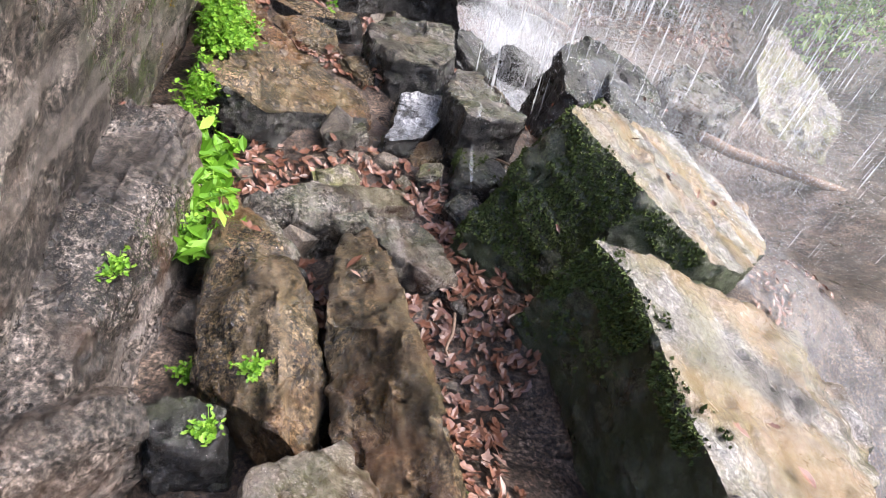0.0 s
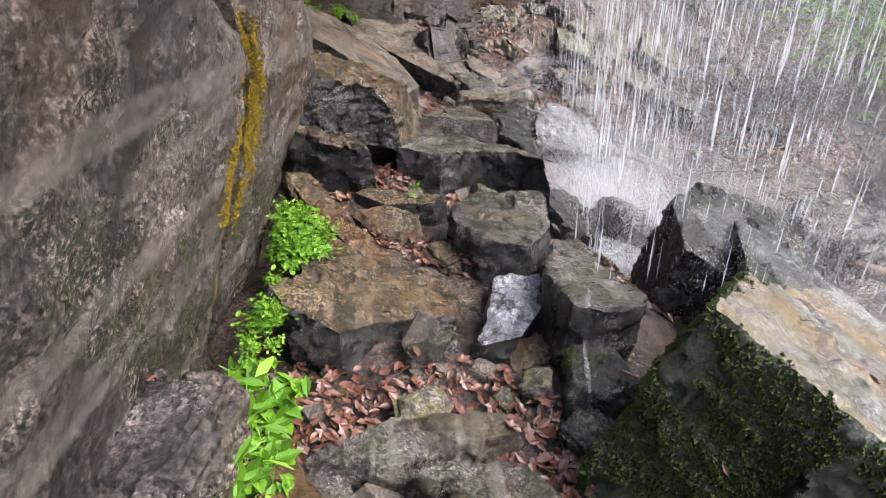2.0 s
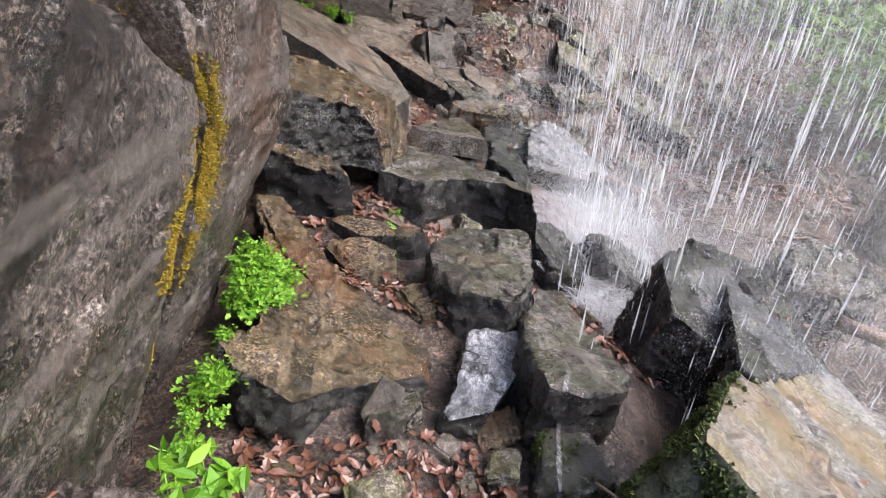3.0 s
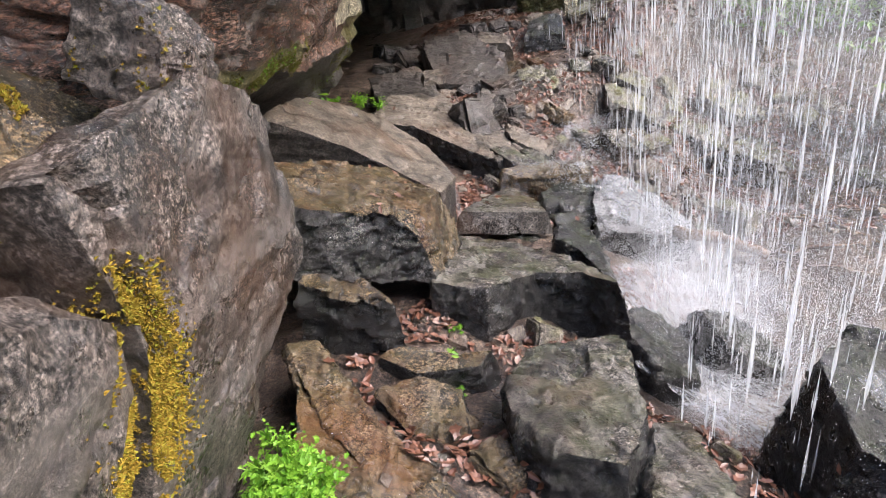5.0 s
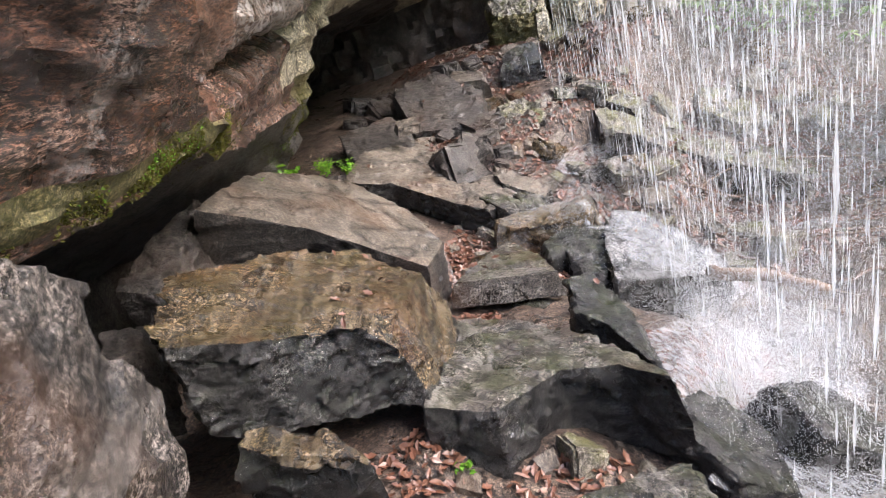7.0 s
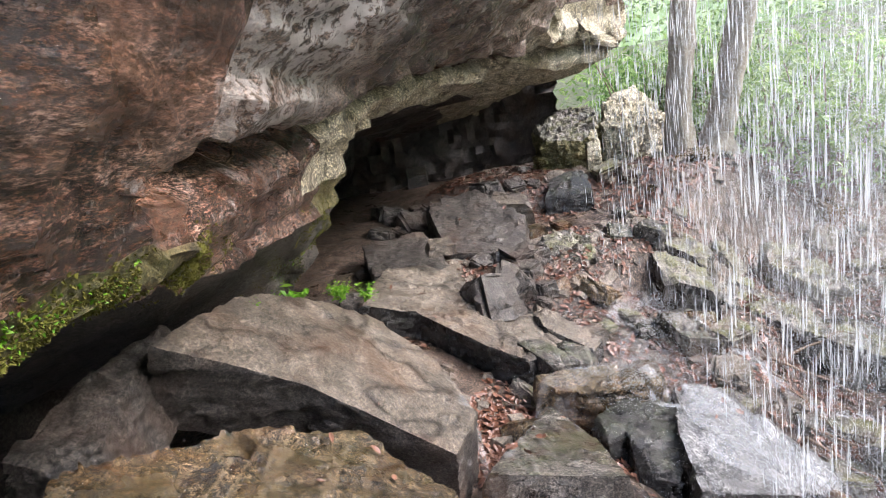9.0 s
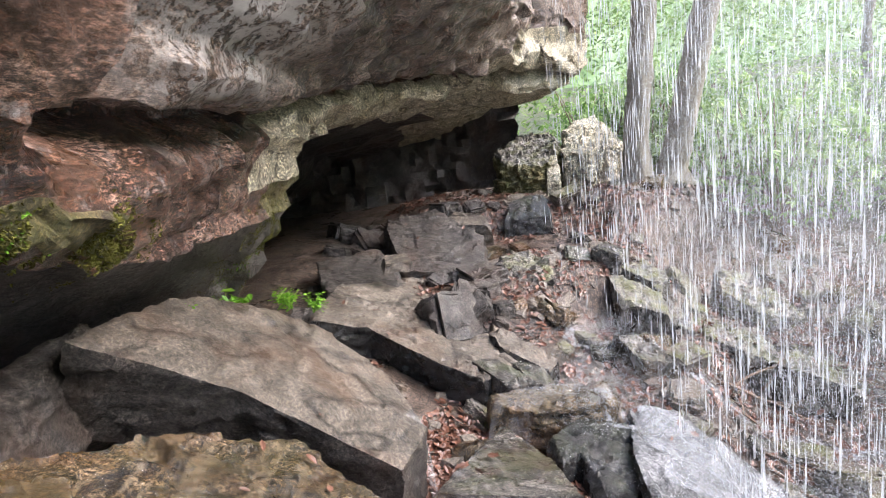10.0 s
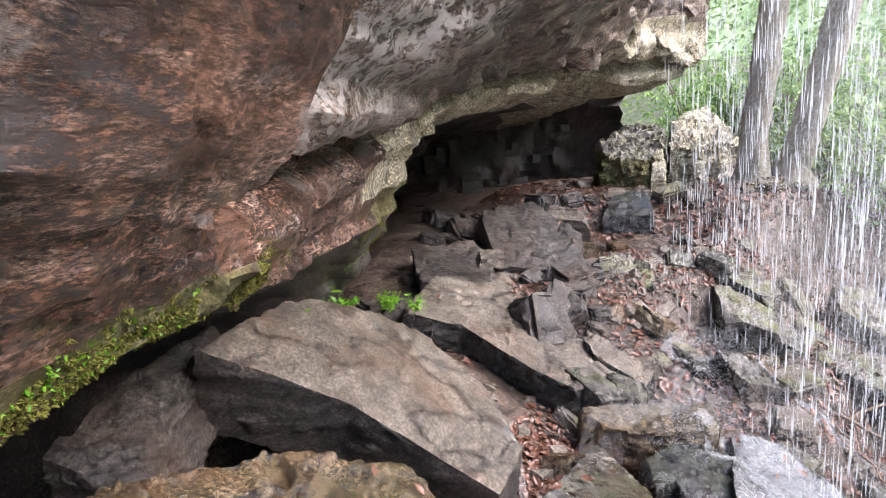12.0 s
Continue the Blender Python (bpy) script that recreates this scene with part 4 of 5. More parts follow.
def loose_stones():
    """Hand-sized to head-sized stones on the bank and in the channel."""
    kinds = []
    for k in range(5):
        bm = bmesh.new()
        bmesh.ops.create_cube(bm, size=1.0)
        for v in bm.verts:
            v.co = Vector((v.co.x * rnd.uniform(.7, 1.2), v.co.y * rnd.uniform(.6, 1.1), v.co.z * rnd.uniform(.4, .8)))
        bmesh.ops.bevel(bm, geom=list(bm.edges), offset=0.08, segments=2, affect="EDGES")
        bmesh.ops.triangulate(bm, faces=bm.faces)
        refine(bm, 0.13)
        roughen(bm, 0.08, 40 + k, lump=1.0)
        me = bpy.data.meshes.new("stone")
        bm.to_mesh(me)
        bm.free()
        me.materials.append((M_PALE, M_ROCK, M_FAR, M_BROWN, M_CAVE)[k])
        me.polygons.foreach_set("use_smooth", [True] * len(me.polygons))
        me.set_sharp_from_angle(angle=radians(35))
        kinds.append(me)
    made = 0
    while made < 120:
        near = made < 24
        x, y = (rnd.uniform(-0.7, 0.9), rnd.uniform(1.4, 6)) if near else (rnd.uniform(-0.7, 3.6), rnd.uniform(6.8, 12))
        p, n = drop_on(x, y)
        if p is None or n.z < 0.5 or p.z - ground_z(x, y) > 0.05:
            continue
        s = 0.06 + 0.16 * rnd.random() ** 2 if near else 0.12 + 0.26 * rnd.random() ** 1.6
        ob = new("stone", kinds[made % 4])
        ob.matrix_world = aligned(p + Vector((0, 0, 0.02 * s)), (n + Vector((rnd.gauss(0, .2), rnd.gauss(0, .2), 0))).normalized(), rnd.uniform(0, 6.3), s)
        tagged(ob, ("pale rough stone lying in wet leaves", "dark wet stone lying in wet leaves", "mossy stone lying on the leafy bank", "rusty brown stone lying in wet leaves")[made % 4], "stone", "loose stones")
        made += 1
    made = 0
    while made < 34:
        x, y = rnd.uniform(-2.4, -0.3), rnd.uniform(7.8, 11.2)
        p, n = drop_on(x, y)
        if p is None or n.z < 0.5 or p.z - ground_z(x, y) > 0.05:
            continue
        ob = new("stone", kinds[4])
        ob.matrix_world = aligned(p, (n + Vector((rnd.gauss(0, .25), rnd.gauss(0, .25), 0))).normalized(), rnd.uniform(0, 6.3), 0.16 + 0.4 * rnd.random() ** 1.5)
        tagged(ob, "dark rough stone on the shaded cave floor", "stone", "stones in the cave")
        made += 1


loose_stones()


# ---------------------------------------------------------------- twigs, branches, log
def stick(pts, r0, r1, sides=6):
    bm = bmesh.new()
    rings = []
    for i, p in enumerate(pts):
        p = Vector(p)
        d = (Vector(pts[min(i + 1, len(pts) - 1)]) - Vector(pts[max(i - 1, 0)])).normalized()
        q = d.to_track_quat("Z", "Y")
        r = r0 + (r1 - r0) * i / (len(pts) - 1)
        rings.append([bm.verts.new(p + q @ Vector((math.cos(a) * r, math.sin(a) * r, 0))) for a in [k * 2 * math.pi / sides for k in range(sides)]])
    for a, b in zip(rings, rings[1:]):
        for k in range(sides):
            bm.faces.new((a[k], a[(k + 1) % sides], b[(k + 1) % sides], b[k]))
    bm.faces.new(rings[0][::-1])
    bm.faces.new(rings[-1])
    return bm


def bent(a, b, sag, n=9, wob=0.02):
    a, b = Vector(a), Vector(b)
    return [a.lerp(b, i / (n - 1)) + Vector((rnd.gauss(0, wob), rnd.gauss(0, wob), rnd.gauss(0, wob * 0.5) + sag * math.sin(math.pi * i / (n - 1)))) for i in range(n)]


def twig(name, label, pts, r0, r1):
    ob = part(name, stick(pts, r0, r1), M_TWIG)
    smooth(ob)
    tagged(ob, label, "twig")
    return ob


twig("twig", "thin bare twig arching over the green boulder", bent((0.36, 2.0, 0.34), (0.62, 1.72, 0.27), 0.05, wob=0.003), 0.005, 0.003)
twig("stick", "straight brown stick in the leafy channel", bent((0.24, 1.45, 0.06), (0.2, 1.2, 0.16), 0.0, wob=0.004), 0.007, 0.004)
for k in range(46):
    x, y = rnd.gauss(1.7, 0.9), rnd.uniform(5.6, 9.0)
    p, n = drop_on(x, y)
    if p is None or x < 1.1:
        continue
    ang, ln = rnd.gauss(-0.25, 0.55), rnd.uniform(0.25, 1.1)
    x2, y2 = x + math.cos(ang) * ln, y + math.sin(ang) * ln
    q, n2 = drop_on(x2, y2)
    if q is None or x2 < 1.0:
        continue
    twig("twig", "bare brown twig lying on the stream bank", bent(p + Vector((0, 0, 0.02)), q + Vector((0, 0, 0.02)), 0.03), rnd.uniform(0.006, 0.02), 0.004)
log = part("log", stick(bent((2.6, 4.6, -0.98), (4.6, 4.0, -1.25), 0.08, 14, 0.04), 0.055, 0.03, 10), M_TWIG)
smooth(log)
tagged(log, "weathered fallen log beside the stream", "log")
log = part("log", stick(bent((0.95, 6.1, -0.62), (1.5, 5.7, -0.66), 0.02, 8), 0.05, 0.035, 8), M_TWIG)
smooth(log)
tagged(log, "short broken branch washed against the slab", "log")


# ---------------------------------------------------------------- green plants at the foot of the wall
def build_herb(seed, broad):
    r = random.Random(seed)
    base = new("herb", None)
    stems, leaves = Pile(), Pile()
    for k in range(16 if not broad else 9):
        a, tilt, h = r.uniform(0, 6.3), r.uniform(0.1, 0.9), r.uniform(0.05, 0.15)
        tip = Vector((math.cos(a) * math.sin(tilt) * h, math.sin(a) * math.sin(tilt) * h, math.cos(tilt) * h))
        side = Vector((-math.sin(a), math.cos(a), 0)) * 0.0015
        stems.add([-side, side, tip + side, tip - side], [(0, 1, 2, 3)], Matrix.Identity(4))
        for j in range(7 if not broad else 3):
            t = r.uniform(0.45, 1.05)
            p = tip * t + Vector((r.gauss(0, 0.014), r.gauss(0, 0.014), r.gauss(0, 0.008)))
            n = Vector((r.gauss(0, 0.5), r.gauss(0, 0.5), 1)).normalized()
            leaves.add(LEAF_V if not broad else OVAL_V, LEAF_F if not broad else OVAL_F, aligned(p, n, r.uniform(0, 6.3), r.uniform(0.02, 0.036) if not broad else r.uniform(0.06, 0.11)))
    tagged(stems.make("stalk", M_GRASSY, base), kind="stuff")
    tagged(leaves.make("foliage", M_GRASSY, base), kind="stuff")
    return base


herbs = [tagged(build_herb(1, False), "bright green small-leaved herb growing from the crevice", "plant", "herbs along the wall"),
         tagged(build_herb(2, True), "fresh green broad-leaved herb in the crevice", "plant", "herbs along the wall"),
         tagged(build_herb(3, False), "bright green feathery herb growing from the crevice", "plant", "herbs along the wall")]


def plant(kind, x, y, z, scale, tilt=25, free=True):
    m = pose(x, y, z, 0, tilt, rnd.uniform(0, 360)) @ Matrix.Scale(scale, 4)
    ob = copy_thing(herbs[kind], m)
    ob.matrix_world = m
    return ob


for k in range(44):       # the thick clump under the moss
    plant(rnd.choice((0, 2)), rnd.gauss(-0.86, 0.035), rnd.gauss(2.74, 0.07), rnd.uniform(0.22, 0.42), rnd.uniform(0.55, 0.9))
for k in range(26):       # the strip along the crevice
    t = rnd.random()
    plant(rnd.choice((0, 0, 2)), -0.60 - 0.27 * t + rnd.gauss(0, 0.03), 1.35 + 1.15 * t, 0.28 - 0.02 * t + rnd.gauss(0, 0.04), rnd.uniform(0.5, 0.95))
for x, y, z in ((-0.66, 1.62, 0.30), (-0.70, 1.75, 0.30), (-0.62, 1.5, 0.33), (-0.74, 1.95, 0.28), (-0.6, 1.62, 0.26), (-0.64, 1.74, 0.25), (-0.56, 1.5, 0.27), (-0.66, 1.86, 0.26), (-0.58, 1.4, 0.3), (-0.7, 1.6, 0.36)):
    plant(1, x, y, z, 1.0)
for x, y in ((-0.42, 0.86), (-0.36, 0.78), (-0.5, 1.0), (-0.3, 0.92), (-0.62, 1.05)):
    p, n = drop_on(x, y)
    if p is not None:
        plant(0, x, y, p.z, 0.5, 0)
for x, y in ((-0.52, 3.75), (-0.5, 3.62), (-0.55, 4.05)):
    p, n = drop_on(x, y)
    if p is not None:
        plant(1, x, y, p.z, 0.45, 0)
for x, y, z in ((-1.62, 6.75, 0.50), (-1.55, 6.9, 0.42), (-1.58, 6.6, 0.55), (-1.85, 6.2, 0.62), (-1.9, 6.0, 0.66), (-1.8, 6.35, 0.6)):
    plant(rnd.choice((0, 1)), x, y, z, 1.0)
for h in herbs:
    h.matrix_world = pose(-0.88, 2.6 + 0.05 * herbs.index(h), 0.27, 0, 20, 0)


# ---------------------------------------------------------------- moss
def moss(name, label, spots, count, size, material=None, start=0.1):
    """Tufts on the rock where rays from the open side strike it. spots: y, z, and how far they spread."""
    pile = Pile()
    for _ in range(count):
        y, z, sy, sz = rnd.choice(spots)
        o = Vector((start, rnd.gauss(y, sy), rnd.gauss(z, sz)))
        if noise.noise(o * 7) < -0.15:
            continue
        hit = TREE.ray_cast(o, Vector((-1, 0.0, 0)))
        if hit[0] is None or hit[0].x < -2.6:
            continue
        n = (hit[1] + Vector((rnd.gauss(0, .5), rnd.gauss(0, .5), rnd.gauss(0.3, .5)))).normalized()
        if n.x < 0 and hit[1].x < 0:
            n = -n
        s = size * rnd.uniform(0.5, 1.4)
        pile.add([(-.5, 0, 0), (.5, 0, 0), (.1, .2, 1.0), (0, -.5, 0), (0, .5, 0), (-.15, 0, 1.1)], [(0, 1, 2), (3, 4, 5)], aligned(hit[0], n, rnd.uniform(0, 6.3), s))
    tagged(pile.make(name, material or M_MOSS), label, "moss", kind="stuff")


moss("moss", "orange and yellow moss in the seam of the wall", [(2.42, 1.16, .03, .05), (2.37, 1.02, .05, .06), (2.32, 0.88, .075, .07), (2.26, 0.78, .06, .08), (2.18, 0.6, .04, .09)], 24000, 0.0075)
moss("moss", "orange-brown moss on the rock above the wall", [(2.6, 1.54, .12, .07), (2.74, 1.58, .07, .07), (2.4, 1.54, .15, .08), (2.55, 1.7, .13, .08)], 34000, 0.0085, start=-0.86)
moss("moss", "green moss hanging under the overhang", [(3.9, 1.30, .25, .03), (4.25, 1.31, .15, .03), (4.6, 1.28, .15, .035), (4.95, 1.2, .12, .03), (6.6, 0.95, .15, .12), (6.9, 0.9, .1, .15)], 7000, 0.008, M_OLIVE)
moss("moss", "fresh green moss on the low ledge", [(4.0, 1.33, .15, .02), (4.3, 1.31, .12, .02), (6.7, 0.8, .1, .08)], 500, 0.008, M_GRASSY)


def side_moss(name, label, box, way, count, size, material):
    """Tufts on the faces that look against way, over a box of starting points."""
    pile = Pile()
    lo, hi = Vector(box[0]), Vector(box[1])
    way = Vector(way).normalized()
    for _ in range(count):
        o = Vector([rnd.uniform(a, b) for a, b in zip(lo, hi)])
        hit = TREE.ray_cast(o, way, 1.2)
        if hit[0] is None or hit[0].x < 0.22 or hit[0].z < ground_z(hit[0].x, hit[0].y) + 0.05 or noise.noise(hit[0] * 6) < -0.2:
            continue
        n = hit[1] if hit[1].dot(way) < 0 else -hit[1]
        n = (n + Vector((rnd.gauss(0, .4), rnd.gauss(0, .4), rnd.gauss(-0.3, .4)))).normalized()
        pile.add([(-.5, 0, 0), (.5, 0, 0), (.1, .2, 1.0), (0, -.5, 0), (0, .5, 0), (-.15, 0, 1.1)], [(0, 1, 2), (3, 4, 5)], aligned(hit[0], n, rnd.uniform(0, 6.3), size * rnd.uniform(.5, 1.4)))
    tagged(pile.make(name, material), label, "moss", kind="stuff")


M_FUZZ = simple("dark_green_moss", (0.04, 0.06, 0.015), 0.85, 0.5, 60, 0.3,
                [(0.0, (0.045, 0.052, 0.018)), (0.5, (0.09, 0.12, 0.032)), (0.85, (0.14, 0.19, 0.045)), (1.0, (0.22, 0.26, 0.055))])
side_moss("moss", "dark green moss hanging on the boulder sides", ((-0.1, 0.7, 0.1), (0.1, 2.3, 0.75)), (1, 0.15, -0.25), 26000, 0.011, M_FUZZ)


# ---------------------------------------------------------------- water
def stream(name, label, line, width, lift, material, n=70, m=12, bed=False):
    """A sheet of running water that lies on the rocks along a line, or on the bed between them."""
    bm = bmesh.new()
    rows = []
    pts = [Vector(p) for p in line]
    for i in range(n):
        t = i / (n - 1) * (len(pts) - 1)
        k = min(int(t), len(pts) - 2)
        c = pts[k].lerp(pts[k + 1], t - k)
        d = (pts[k + 1] - pts[k]).normalized()
        s = Vector((-d.y, d.x))
        row = []
        w = width * (0.75 + 0.35 * noise.noise(Vector((i * 0.2, 5, 1))))
        for j in range(m):
            q = c + s * w * (j / (m - 1) - 0.5)
            p = Vector((q.x, q.y, ground_z(q.x, q.y) + 0.04)) if bed else drop_on(q.x, q.y, 1.2)[0]
            row.append(bm.verts.new(p + Vector((0, 0, lift + 0.012 * noise.noise(Vector((q.x * 9, q.y * 9, 0)))))))
        rows.append(row)
    for a, b in zip(rows, rows[1:]):
        for j in range(m - 1):
            bm.faces.new((a[j], a[j + 1], b[j + 1], b[j]))
    bmesh.ops.recalc_face_normals(bm, faces=bm.faces)
    bmesh.ops.smooth_vert(bm, verts=bm.verts, factor=0.5, use_axis_x=True, use_axis_y=True, use_axis_z=True)
    ob = part(name, bm, material)
    smooth(ob)
    tagged(ob, label, "water", kind="structure")


stream("water_pool", "white churning water below the falls", [(0.35, 5.2), (0.75, 4.6), (1.0, 4.1), (1.25, 3.75)], 1.3, 0.1, M_FOAM, bed=True)
stream("water_run", "white water running down beside the boulders", [(1.5, 3.9), (1.75, 3.2), (2.1, 2.5), (2.7, 1.8), (3.3, 1.2)], 0.9, 0.06, M_FILM, bed=True)
stream("water_sheet", "thin white sheet of water over the black boulder", [(1.1, 3.5), (1.4, 3.0), (1.7, 2.6), (1.9, 2.3)], 0.45, 0.015, M_FILM)
stream("water_slide", "white water sliding over the wet slab", [(0.45, 7.4), (0.75, 6.9), (1.1, 6.2), (1.2, 5.4), (0.9, 4.8)], 0.9, 0.02, M_WASH)
stream("water_splash", "shallow white splash where the fall lands", [(0.2, 8.6), (0.4, 8.5), (0.6, 8.4)], 0.45, 0.04, M_FOAM, 30, 14)
stream("water_brook", "shallow clear brook over leaves and stones", [(0.35, 8.3), (0.15, 7.4), (-0.3, 7.2), (-0.6, 6.7), (-0.75, 6.0)], 0.35, 0.02, M_FILM)
stream("water_trickle", "narrow white trickle down the dark rock", [(0.33, 2.5), (0.31, 2.35), (0.30, 2.15), (0.31, 1.95)], 0.022, 0.006, M_FOAM, 40, 5)
stream("water_bank", "thin white water running along the bank ledge", [(0.9, 8.3), (1.4, 7.9), (2.0, 7.5), (2.6, 7.3)], 0.3, 0.02, M_FOAM)


DROP_V = np.array([(0, 0, 0), (1, 0, .3), (-.5, .87, .3), (-.5, -.87, .3), (0, 0, 1)], float)
DROP_F = np.array([(0, 1, 2), (0, 2, 3), (0, 3, 1), (4, 2, 1), (4, 3, 2), (4, 1, 3)])
MOTE_V = np.array([(1, 0.6, -1), (-1, -0.6, -1), (0.2, -0.2, 1)], float)
MOTE_F = np.array([(0, 1, 2)])
nr = np.random.RandomState(5)


def swarm(name, label, category, places, sizes, shape, faces, material):
    n, k = len(places), len(shape)
    v = places[:, None, :] + shape[None] * sizes[:, None, :]
    f = faces[None] + (np.arange(n) * k)[:, None, None]
    me = bpy.data.meshes.new(name)
    me.from_pydata(v.reshape(-1, 3).tolist(), [], f.reshape(-1, 3).tolist())
    me.materials.append(material)
    tagged(new(name, me), label, category, kind="stuff")


def falling_drops():
    n = 18000
    y = nr.uniform(2.6, 10.5, n)
    x = 0.35 + 0.06 * (y - 3) + np.where(nr.rand(n) < 0.5, np.abs(nr.normal(0, 0.9, n)), nr.uniform(0, 4.2, n))
    z = nr.uniform(-1.2, 5.0, n)
    clump = np.array([noise.noise(Vector((a * 2.2, b * 1.6, c * 0.25))) for a, b, c in zip(x, y, z)])
    keep = clump > -0.12
    x, y, z = x[keep], y[keep], z[keep]
    n = len(x)
    big = nr.rand(n) ** 4
    ln, w = nr.uniform(0.05, 0.18, n) + 0.22 * big, 0.0022 + 0.0048 * big
    swarm("falling_water", "long falling drops of the thin waterfall", "waterfall", np.stack([x, y, z], 1), np.stack([w, w, ln], 1), DROP_V, DROP_F, M_DROP)
    n = 300            # the thin curtain from the far lip
    p = np.stack([nr.normal(0.85, 0.2, n), nr.uniform(9.3, 10.6, n), nr.uniform(0, 3.2, n)], 1)
    swarm("falling_water", "thin curtain of water off the rock lip", "waterfall", p, np.stack([np.full(n, .004), np.full(n, .004), nr.uniform(.1, .35, n)], 1), DROP_V, DROP_F, M_DROP)
    n = 160            # the stream that strikes the splash
    p = np.stack([nr.normal(0.43, 0.12, n), nr.normal(8.5, 0.12, n), nr.uniform(-0.3, 4.5, n)], 1)
    swarm("falling_water", "narrow stream of water onto the splash", "waterfall", p, np.stack([np.full(n, .004), np.full(n, .004), nr.uniform(.1, .3, n)], 1), DROP_V, DROP_F, M_DROP)


falling_drops()

# Streaky, nearly clear white for the added haze sheets.
M_VEIL = water_material("added_haze_veil", 0.10, 0.2, 2.6, ((3.0, 3.0, 0.35), (0, 0, 0)))
M_VEIL.node_tree.nodes["Principled BSDF"].inputs["Roughness"].default_value = 0.6


def veil(label, line, top, foot):
    """A thin swaying sheet, added to lay a white haze over what is behind."""
    rows = []
    bm = bmesh.new()
    pts = [Vector(p) for p in line]
    for i in range(61):
        t = i / 60 * (len(pts) - 1)
        k = min(int(t), len(pts) - 2)
        c = pts[k].lerp(pts[k + 1], t - k)
        rows.append([bm.verts.new((c.x + 0.10 * noise.noise(Vector((c.y * 2, j * 0.3, top))), c.y + 0.1 * noise.noise(Vector((c.y * 2, 7, j * 0.3))), foot + (top - foot) * j / 12)) for j in range(13)])
    for a, b in zip(rows, rows[1:]):
        for j in range(12):
            bm.faces.new((a[j], a[j + 1], b[j + 1], b[j]))
    ob = part("haze_sheet", bm, M_VEIL)
    smooth(ob)
    tagged(ob, label, "waterfall", kind="structure")


veil("added see-through sheet that whitens the bank like haze", [(2.9, 3.2), (2.3, 4.6), (2.0, 6.5), (1.9, 8.5), (2.1, 10.3)], 5.2, -1.3)
veil("added see-through haze sheet beyond the bank", [(4.2, 3.4), (3.6, 5.0), (3.2, 7.0), (3.0, 9.0), (3.1, 10.8)], 5.4, -1.5)


def spray():
    parts = []
    for cx, cy, cz, r, count in ((0.72, 4.05, -0.62, 0.16, 20000), (0.75, 4.85, -0.6, 0.24, 40000), (0.95, 5.2, -0.6, 0.32, 36000), (1.6, 4.6, -0.75, 0.4, 30000), (1.15, 3.95, -0.35, 0.26, 15000), (0.43, 8.45, -0.40, 0.19, 5000), (1.2, 5.7, -0.75, 0.45, 26000),
                                 (1.8, 3.0, -0.3, 0.5, 30000), (0.3, 7.1, -0.42, 0.25, 8000), (2.4, 7.3, -0.7, 1.0, 14000)):
        parts.append(np.stack([nr.normal(cx, r, count), nr.normal(cy, r, count), cz + np.abs(nr.normal(0, r * (0.75 if r > 0.2 else 0.2), count))], 1))
    n = 600000          # fine mist drifting through the whole fall
    y = nr.uniform(4.5, 11, n)
    parts.append(np.stack([0.5 + 0.06 * (y - 3) + np.abs(nr.normal(0, 2.0, n)), y, nr.uniform(-0.8, 3.8, n)], 1))
    p = np.concatenate(parts)
    s = nr.uniform(0.0010, 0.0023, len(p))
    s[:-n] *= 0.75
    s[-n:] *= 0.62
    flip = np.where(nr.rand(len(p)) < 0.5, -1, 1)
    swarm("spray", "fine white spray and mist of the fall", "spray", p, np.stack([s * flip, s, s * 1.5], 1), MOTE_V, MOTE_F, M_SPRAY)


spray()


# ---------------------------------------------------------------- trees, bushes, woods
def build_tree(base, top, r0, r1, seed):
    r = random.Random(seed)
    root = new("tree", None)
    b, t = Vector(base), Vector(top)
    pts = [b.lerp(t, i / 13) + Vector((r.gauss(0, .02), r.gauss(0, .02), 0)) for i in range(14)]
    bm = stick(pts, r0, r1, 16)
    for v in bm.verts:
        h = max(0.0, 1 - (v.co.z - b.z) / 0.7)
        c = b.lerp(t, (v.co.z - b.z) / (t.z - b.z))
        a = math.atan2(v.co.y - c.y, v.co.x - c.x)
        v.co += (v.co - c) * (0.9 * h * h * (1 + 0.5 * math.sin(a * 4 + seed)))
    refine(bm, 0.09, 4)
    bm.normal_update()
    for v in bm.verts:
        p = v.co
        v.co += v.normal * (0.03 * noise.noise(Vector((p.x * 22, p.y * 22, p.z * 3))) + 0.02 * noise.noise(p * 5))
    trunk = part("trunk", bm, M_BARK, root)
    smooth(trunk)
    crown = Pile()
    for k in range(5):
        a = r.uniform(0, 6.3)
        p0 = b.lerp(t, r.uniform(0.7, 1.0))
        p1 = p0 + Vector((math.cos(a) * 1.5, math.sin(a) * 1.5, 1.0))
        part("limb", stick([p0.lerp(p1, i / 5) + Vector((0, 0, .1 * math.sin(i))) for i in range(6)], r1 * .5, 0.02, 7), M_BARK, root)
        for _ in range(260):
            q = p0.lerp(p1, r.uniform(.4, 1.2)) + Vector((r.gauss(0, .4), r.gauss(0, .4), r.gauss(0, .35)))
            crown.add(OVAL_V, OVAL_F, aligned(q, Vector((r.gauss(0, .5), r.gauss(0, .5), 1)).normalized(), r.uniform(0, 6.3), r.uniform(.1, .18)))
    crown.make("crown", M_WOODS, root)
    return root


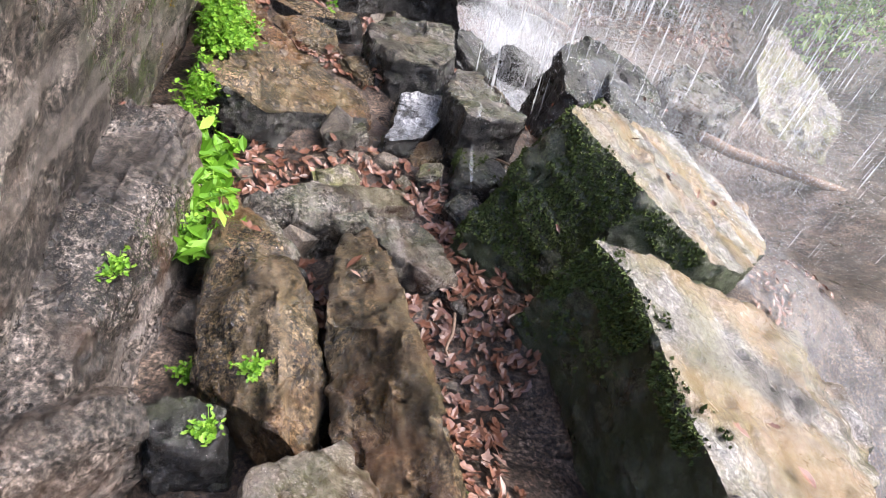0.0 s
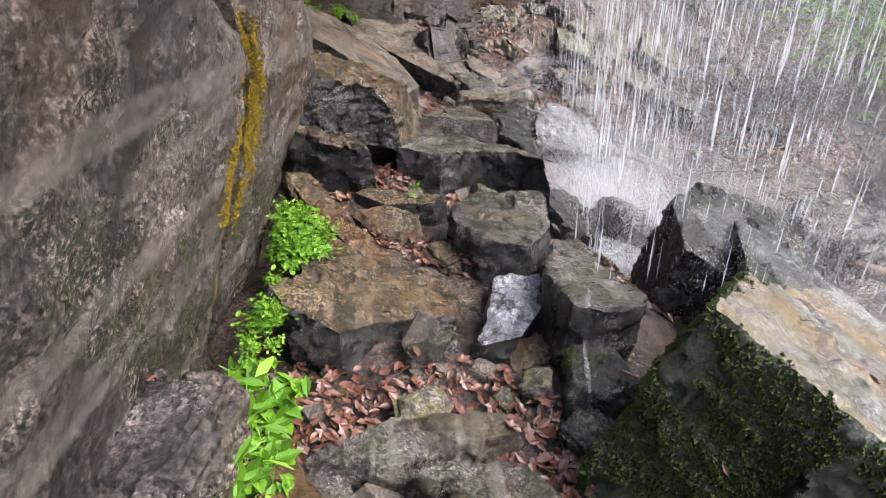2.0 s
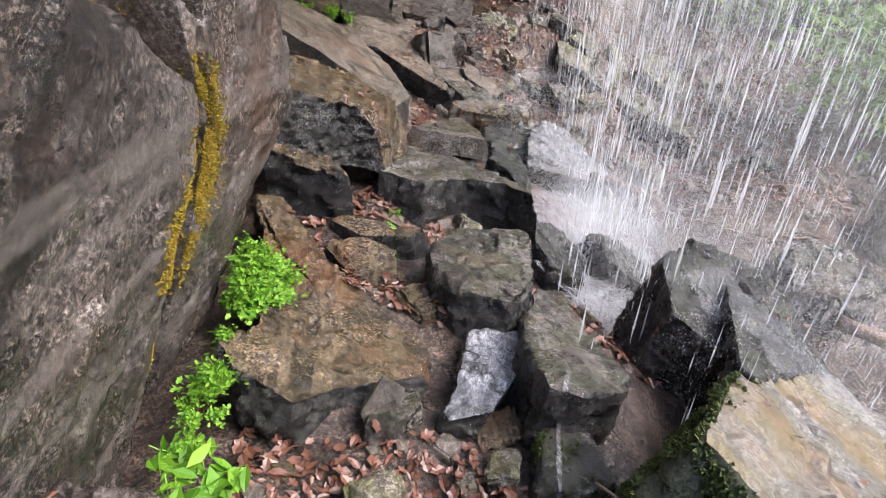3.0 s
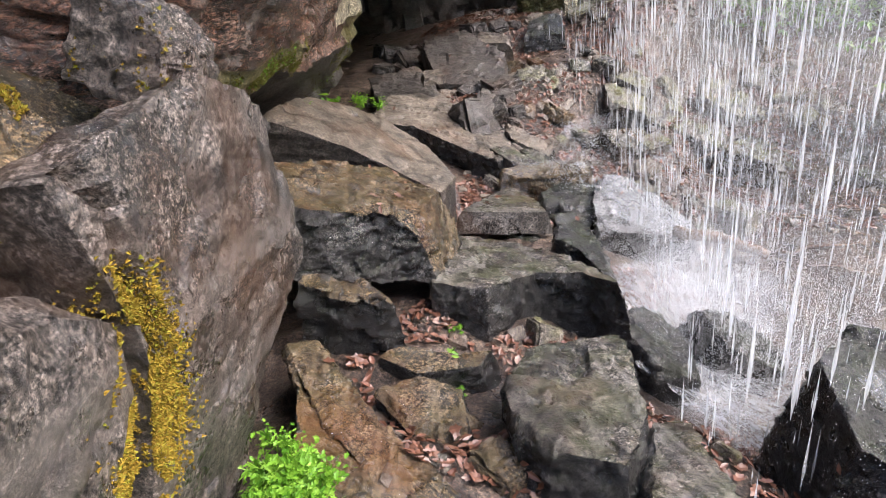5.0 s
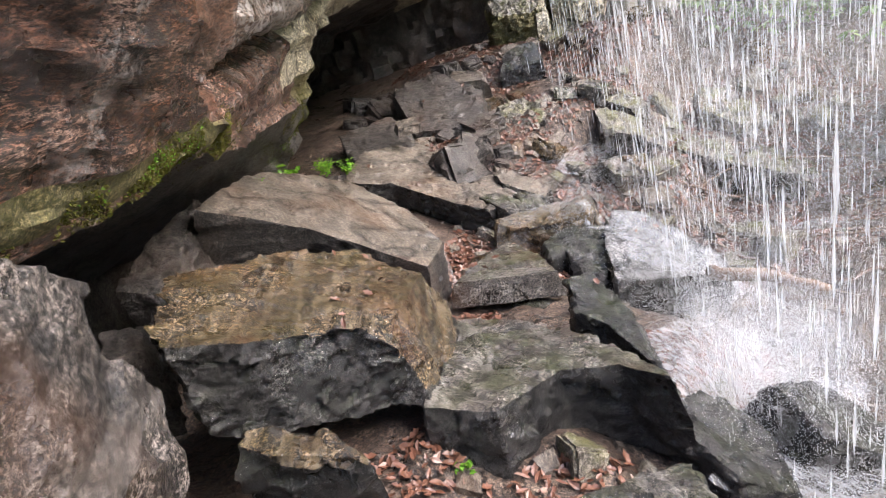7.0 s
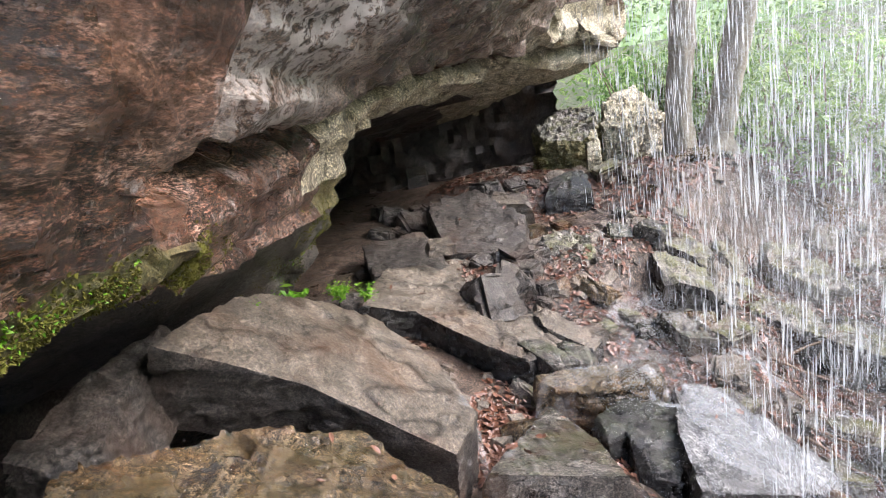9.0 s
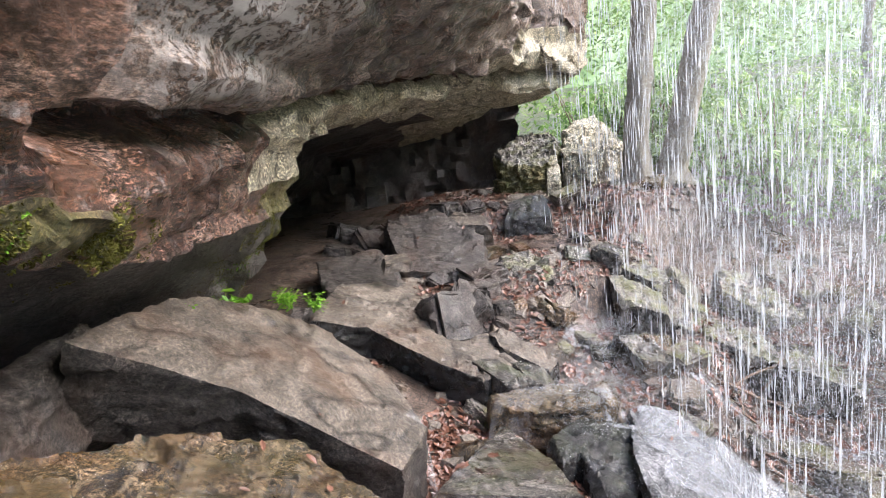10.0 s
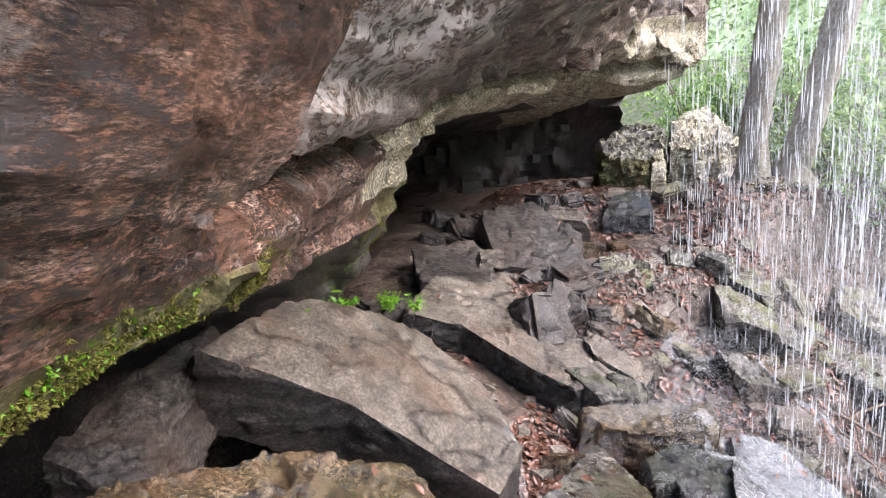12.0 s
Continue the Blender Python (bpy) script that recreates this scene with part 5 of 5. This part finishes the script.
tagged(build_tree((1.55, 11.6, 0.25), (1.95, 11.0, 6.5), 0.17, 0.13, 1), "straight grey-brown tree trunk above the bank", "tree")
tagged(build_tree((1.95, 11.7, 0.2), (3.4, 11.0, 6.5), 0.18, 0.13, 2), "dark leaning tree trunk beside another", "tree")
tagged(build_tree((6.5, 15.0, 0.1), (6.7, 15.2, 7.5), 0.09, 0.06, 3), "slim pale tree behind the bushes", "tree")
tagged(build_tree((9.5, 16.0, 0.1), (9.4, 16.3, 8.0), 0.11, 0.07, 4), "slim pale tree behind the bushes", "tree")


def build_bush(seed, n_leaves=1700):
    r = random.Random(seed)
    root = new("bush", None)
    leaves = Pile()
    for k in range(9):
        a, sp = r.uniform(0, 6.3), r.uniform(0.2, 0.9)
        tip = Vector((math.cos(a) * sp, math.sin(a) * sp, r.uniform(0.7, 1.7)))
        part("stem", stick([Vector((0, 0, -0.3)), tip * 0.35 + Vector((r.gauss(0, .05), 0, 0)), tip * 0.7, tip], 0.018, 0.006, 5), M_TWIG, root)
        for _ in range(n_leaves // 9 // 6):
            q = tip * r.uniform(0.35, 1.1) + Vector((r.gauss(0, .24), r.gauss(0, .24), r.gauss(0, .2)))
            out = Vector((r.gauss(0, .4), r.gauss(0, .4), 1)).normalized()
            for j in range(6):     # a whorl of leaves
                m = aligned(q, out, j * 1.05 + r.uniform(-.2, .2), 1.0) @ pose(0, 0.05, 0, -18 - r.uniform(0, 25), 0, 0) @ Matrix.Scale(r.uniform(.07, .12), 4)
                leaves.add(OVAL_V, OVAL_F, m)
    leaves.make("foliage", M_BUSH, root)
    return root


bushes = [tagged(build_bush(s), "broad-leaved evergreen bush on the bank", "bush", "bushes on the bank") for s in (1, 2, 3)]
spots = []
for k in range(44):
    y = rnd.uniform(11.2, 18)
    x = rnd.uniform(3.0 if y < 12.5 else 1.4, 5.0 + 0.5 * (y - 6))
    spots.append((x, y))
for k, (x, y) in enumerate(spots + [(4.5, 8.4), (5.3, 7.6), (5.0, 9.0), (6.2, 8.2), (6.5, 6.8), (7.2, 5.6)]):
    s = rnd.uniform(0.8, 1.35)
    m = pose(x, y, ground_z(x, y) - 0.02, rnd.gauss(0, 5), rnd.gauss(0, 5), rnd.uniform(0, 360)) @ Matrix.Scale(s, 4)
    if k < 3:
        bushes[k].matrix_world = m
    else:
        copy_thing(bushes[k % 3], m).matrix_world = m


def woods():
    """Spring foliage of the slope beyond the bushes."""
    pile = Pile()
    for c in range(950):
        a = rnd.uniform(-0.15, 1.9)
        d = rnd.uniform(13, 34)
        cx, cy = 1 + math.sin(a) * d, 6 + math.cos(a) * d
        cz = ground_z(cx, cy) + rnd.random() ** 0.8 * (3 + 0.36 * d)
        r = rnd.uniform(0.4, 1.1) * d / 20
        for _ in range(48):
            p = Vector((rnd.gauss(cx, r), rnd.gauss(cy, r), rnd.gauss(cz, r * 0.55)))
            pile.add(OVAL_V, OVAL_F, aligned(p, Vector((rnd.gauss(0, .7), rnd.gauss(0, .7), 1)).normalized(), rnd.uniform(0, 6.3), rnd.uniform(0.14, 0.24) * d / 16))
    tagged(pile.make("woodland", M_WOODS), "pale green spring woods on the slope", "woods", kind="stuff")


woods()


def backdrop():
    m, nt, b = nodes_of("glowing_far_woods")
    n = noise_node(nt, 0.35, 8, 0.7)
    # Bright haze of the distance is put into these pale greens.
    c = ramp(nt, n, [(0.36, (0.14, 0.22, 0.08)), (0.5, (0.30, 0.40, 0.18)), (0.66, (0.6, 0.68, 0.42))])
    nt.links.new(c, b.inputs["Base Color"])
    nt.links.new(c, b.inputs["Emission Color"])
    # The backdrop glows by itself to stand for the washed-out brightness.
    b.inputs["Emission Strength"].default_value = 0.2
    b.inputs["Roughness"].default_value = 1.0
    bm = bmesh.new()
    rows = [[bm.verts.new((70 * math.sin(a), 70 * math.cos(a), z)) for z in (-5, 8, 20, 32)] for a in [-0.5 + k * 0.08 for k in range(40)]]
    for a, q in zip(rows, rows[1:]):
        for j in range(3):
            bm.faces.new((a[j], q[j], q[j + 1], a[j + 1]))
    tagged(part("backdrop", bm, m), "backdrop of distant woods, pale and glowing to look hazy", "backdrop", kind="structure")


backdrop()
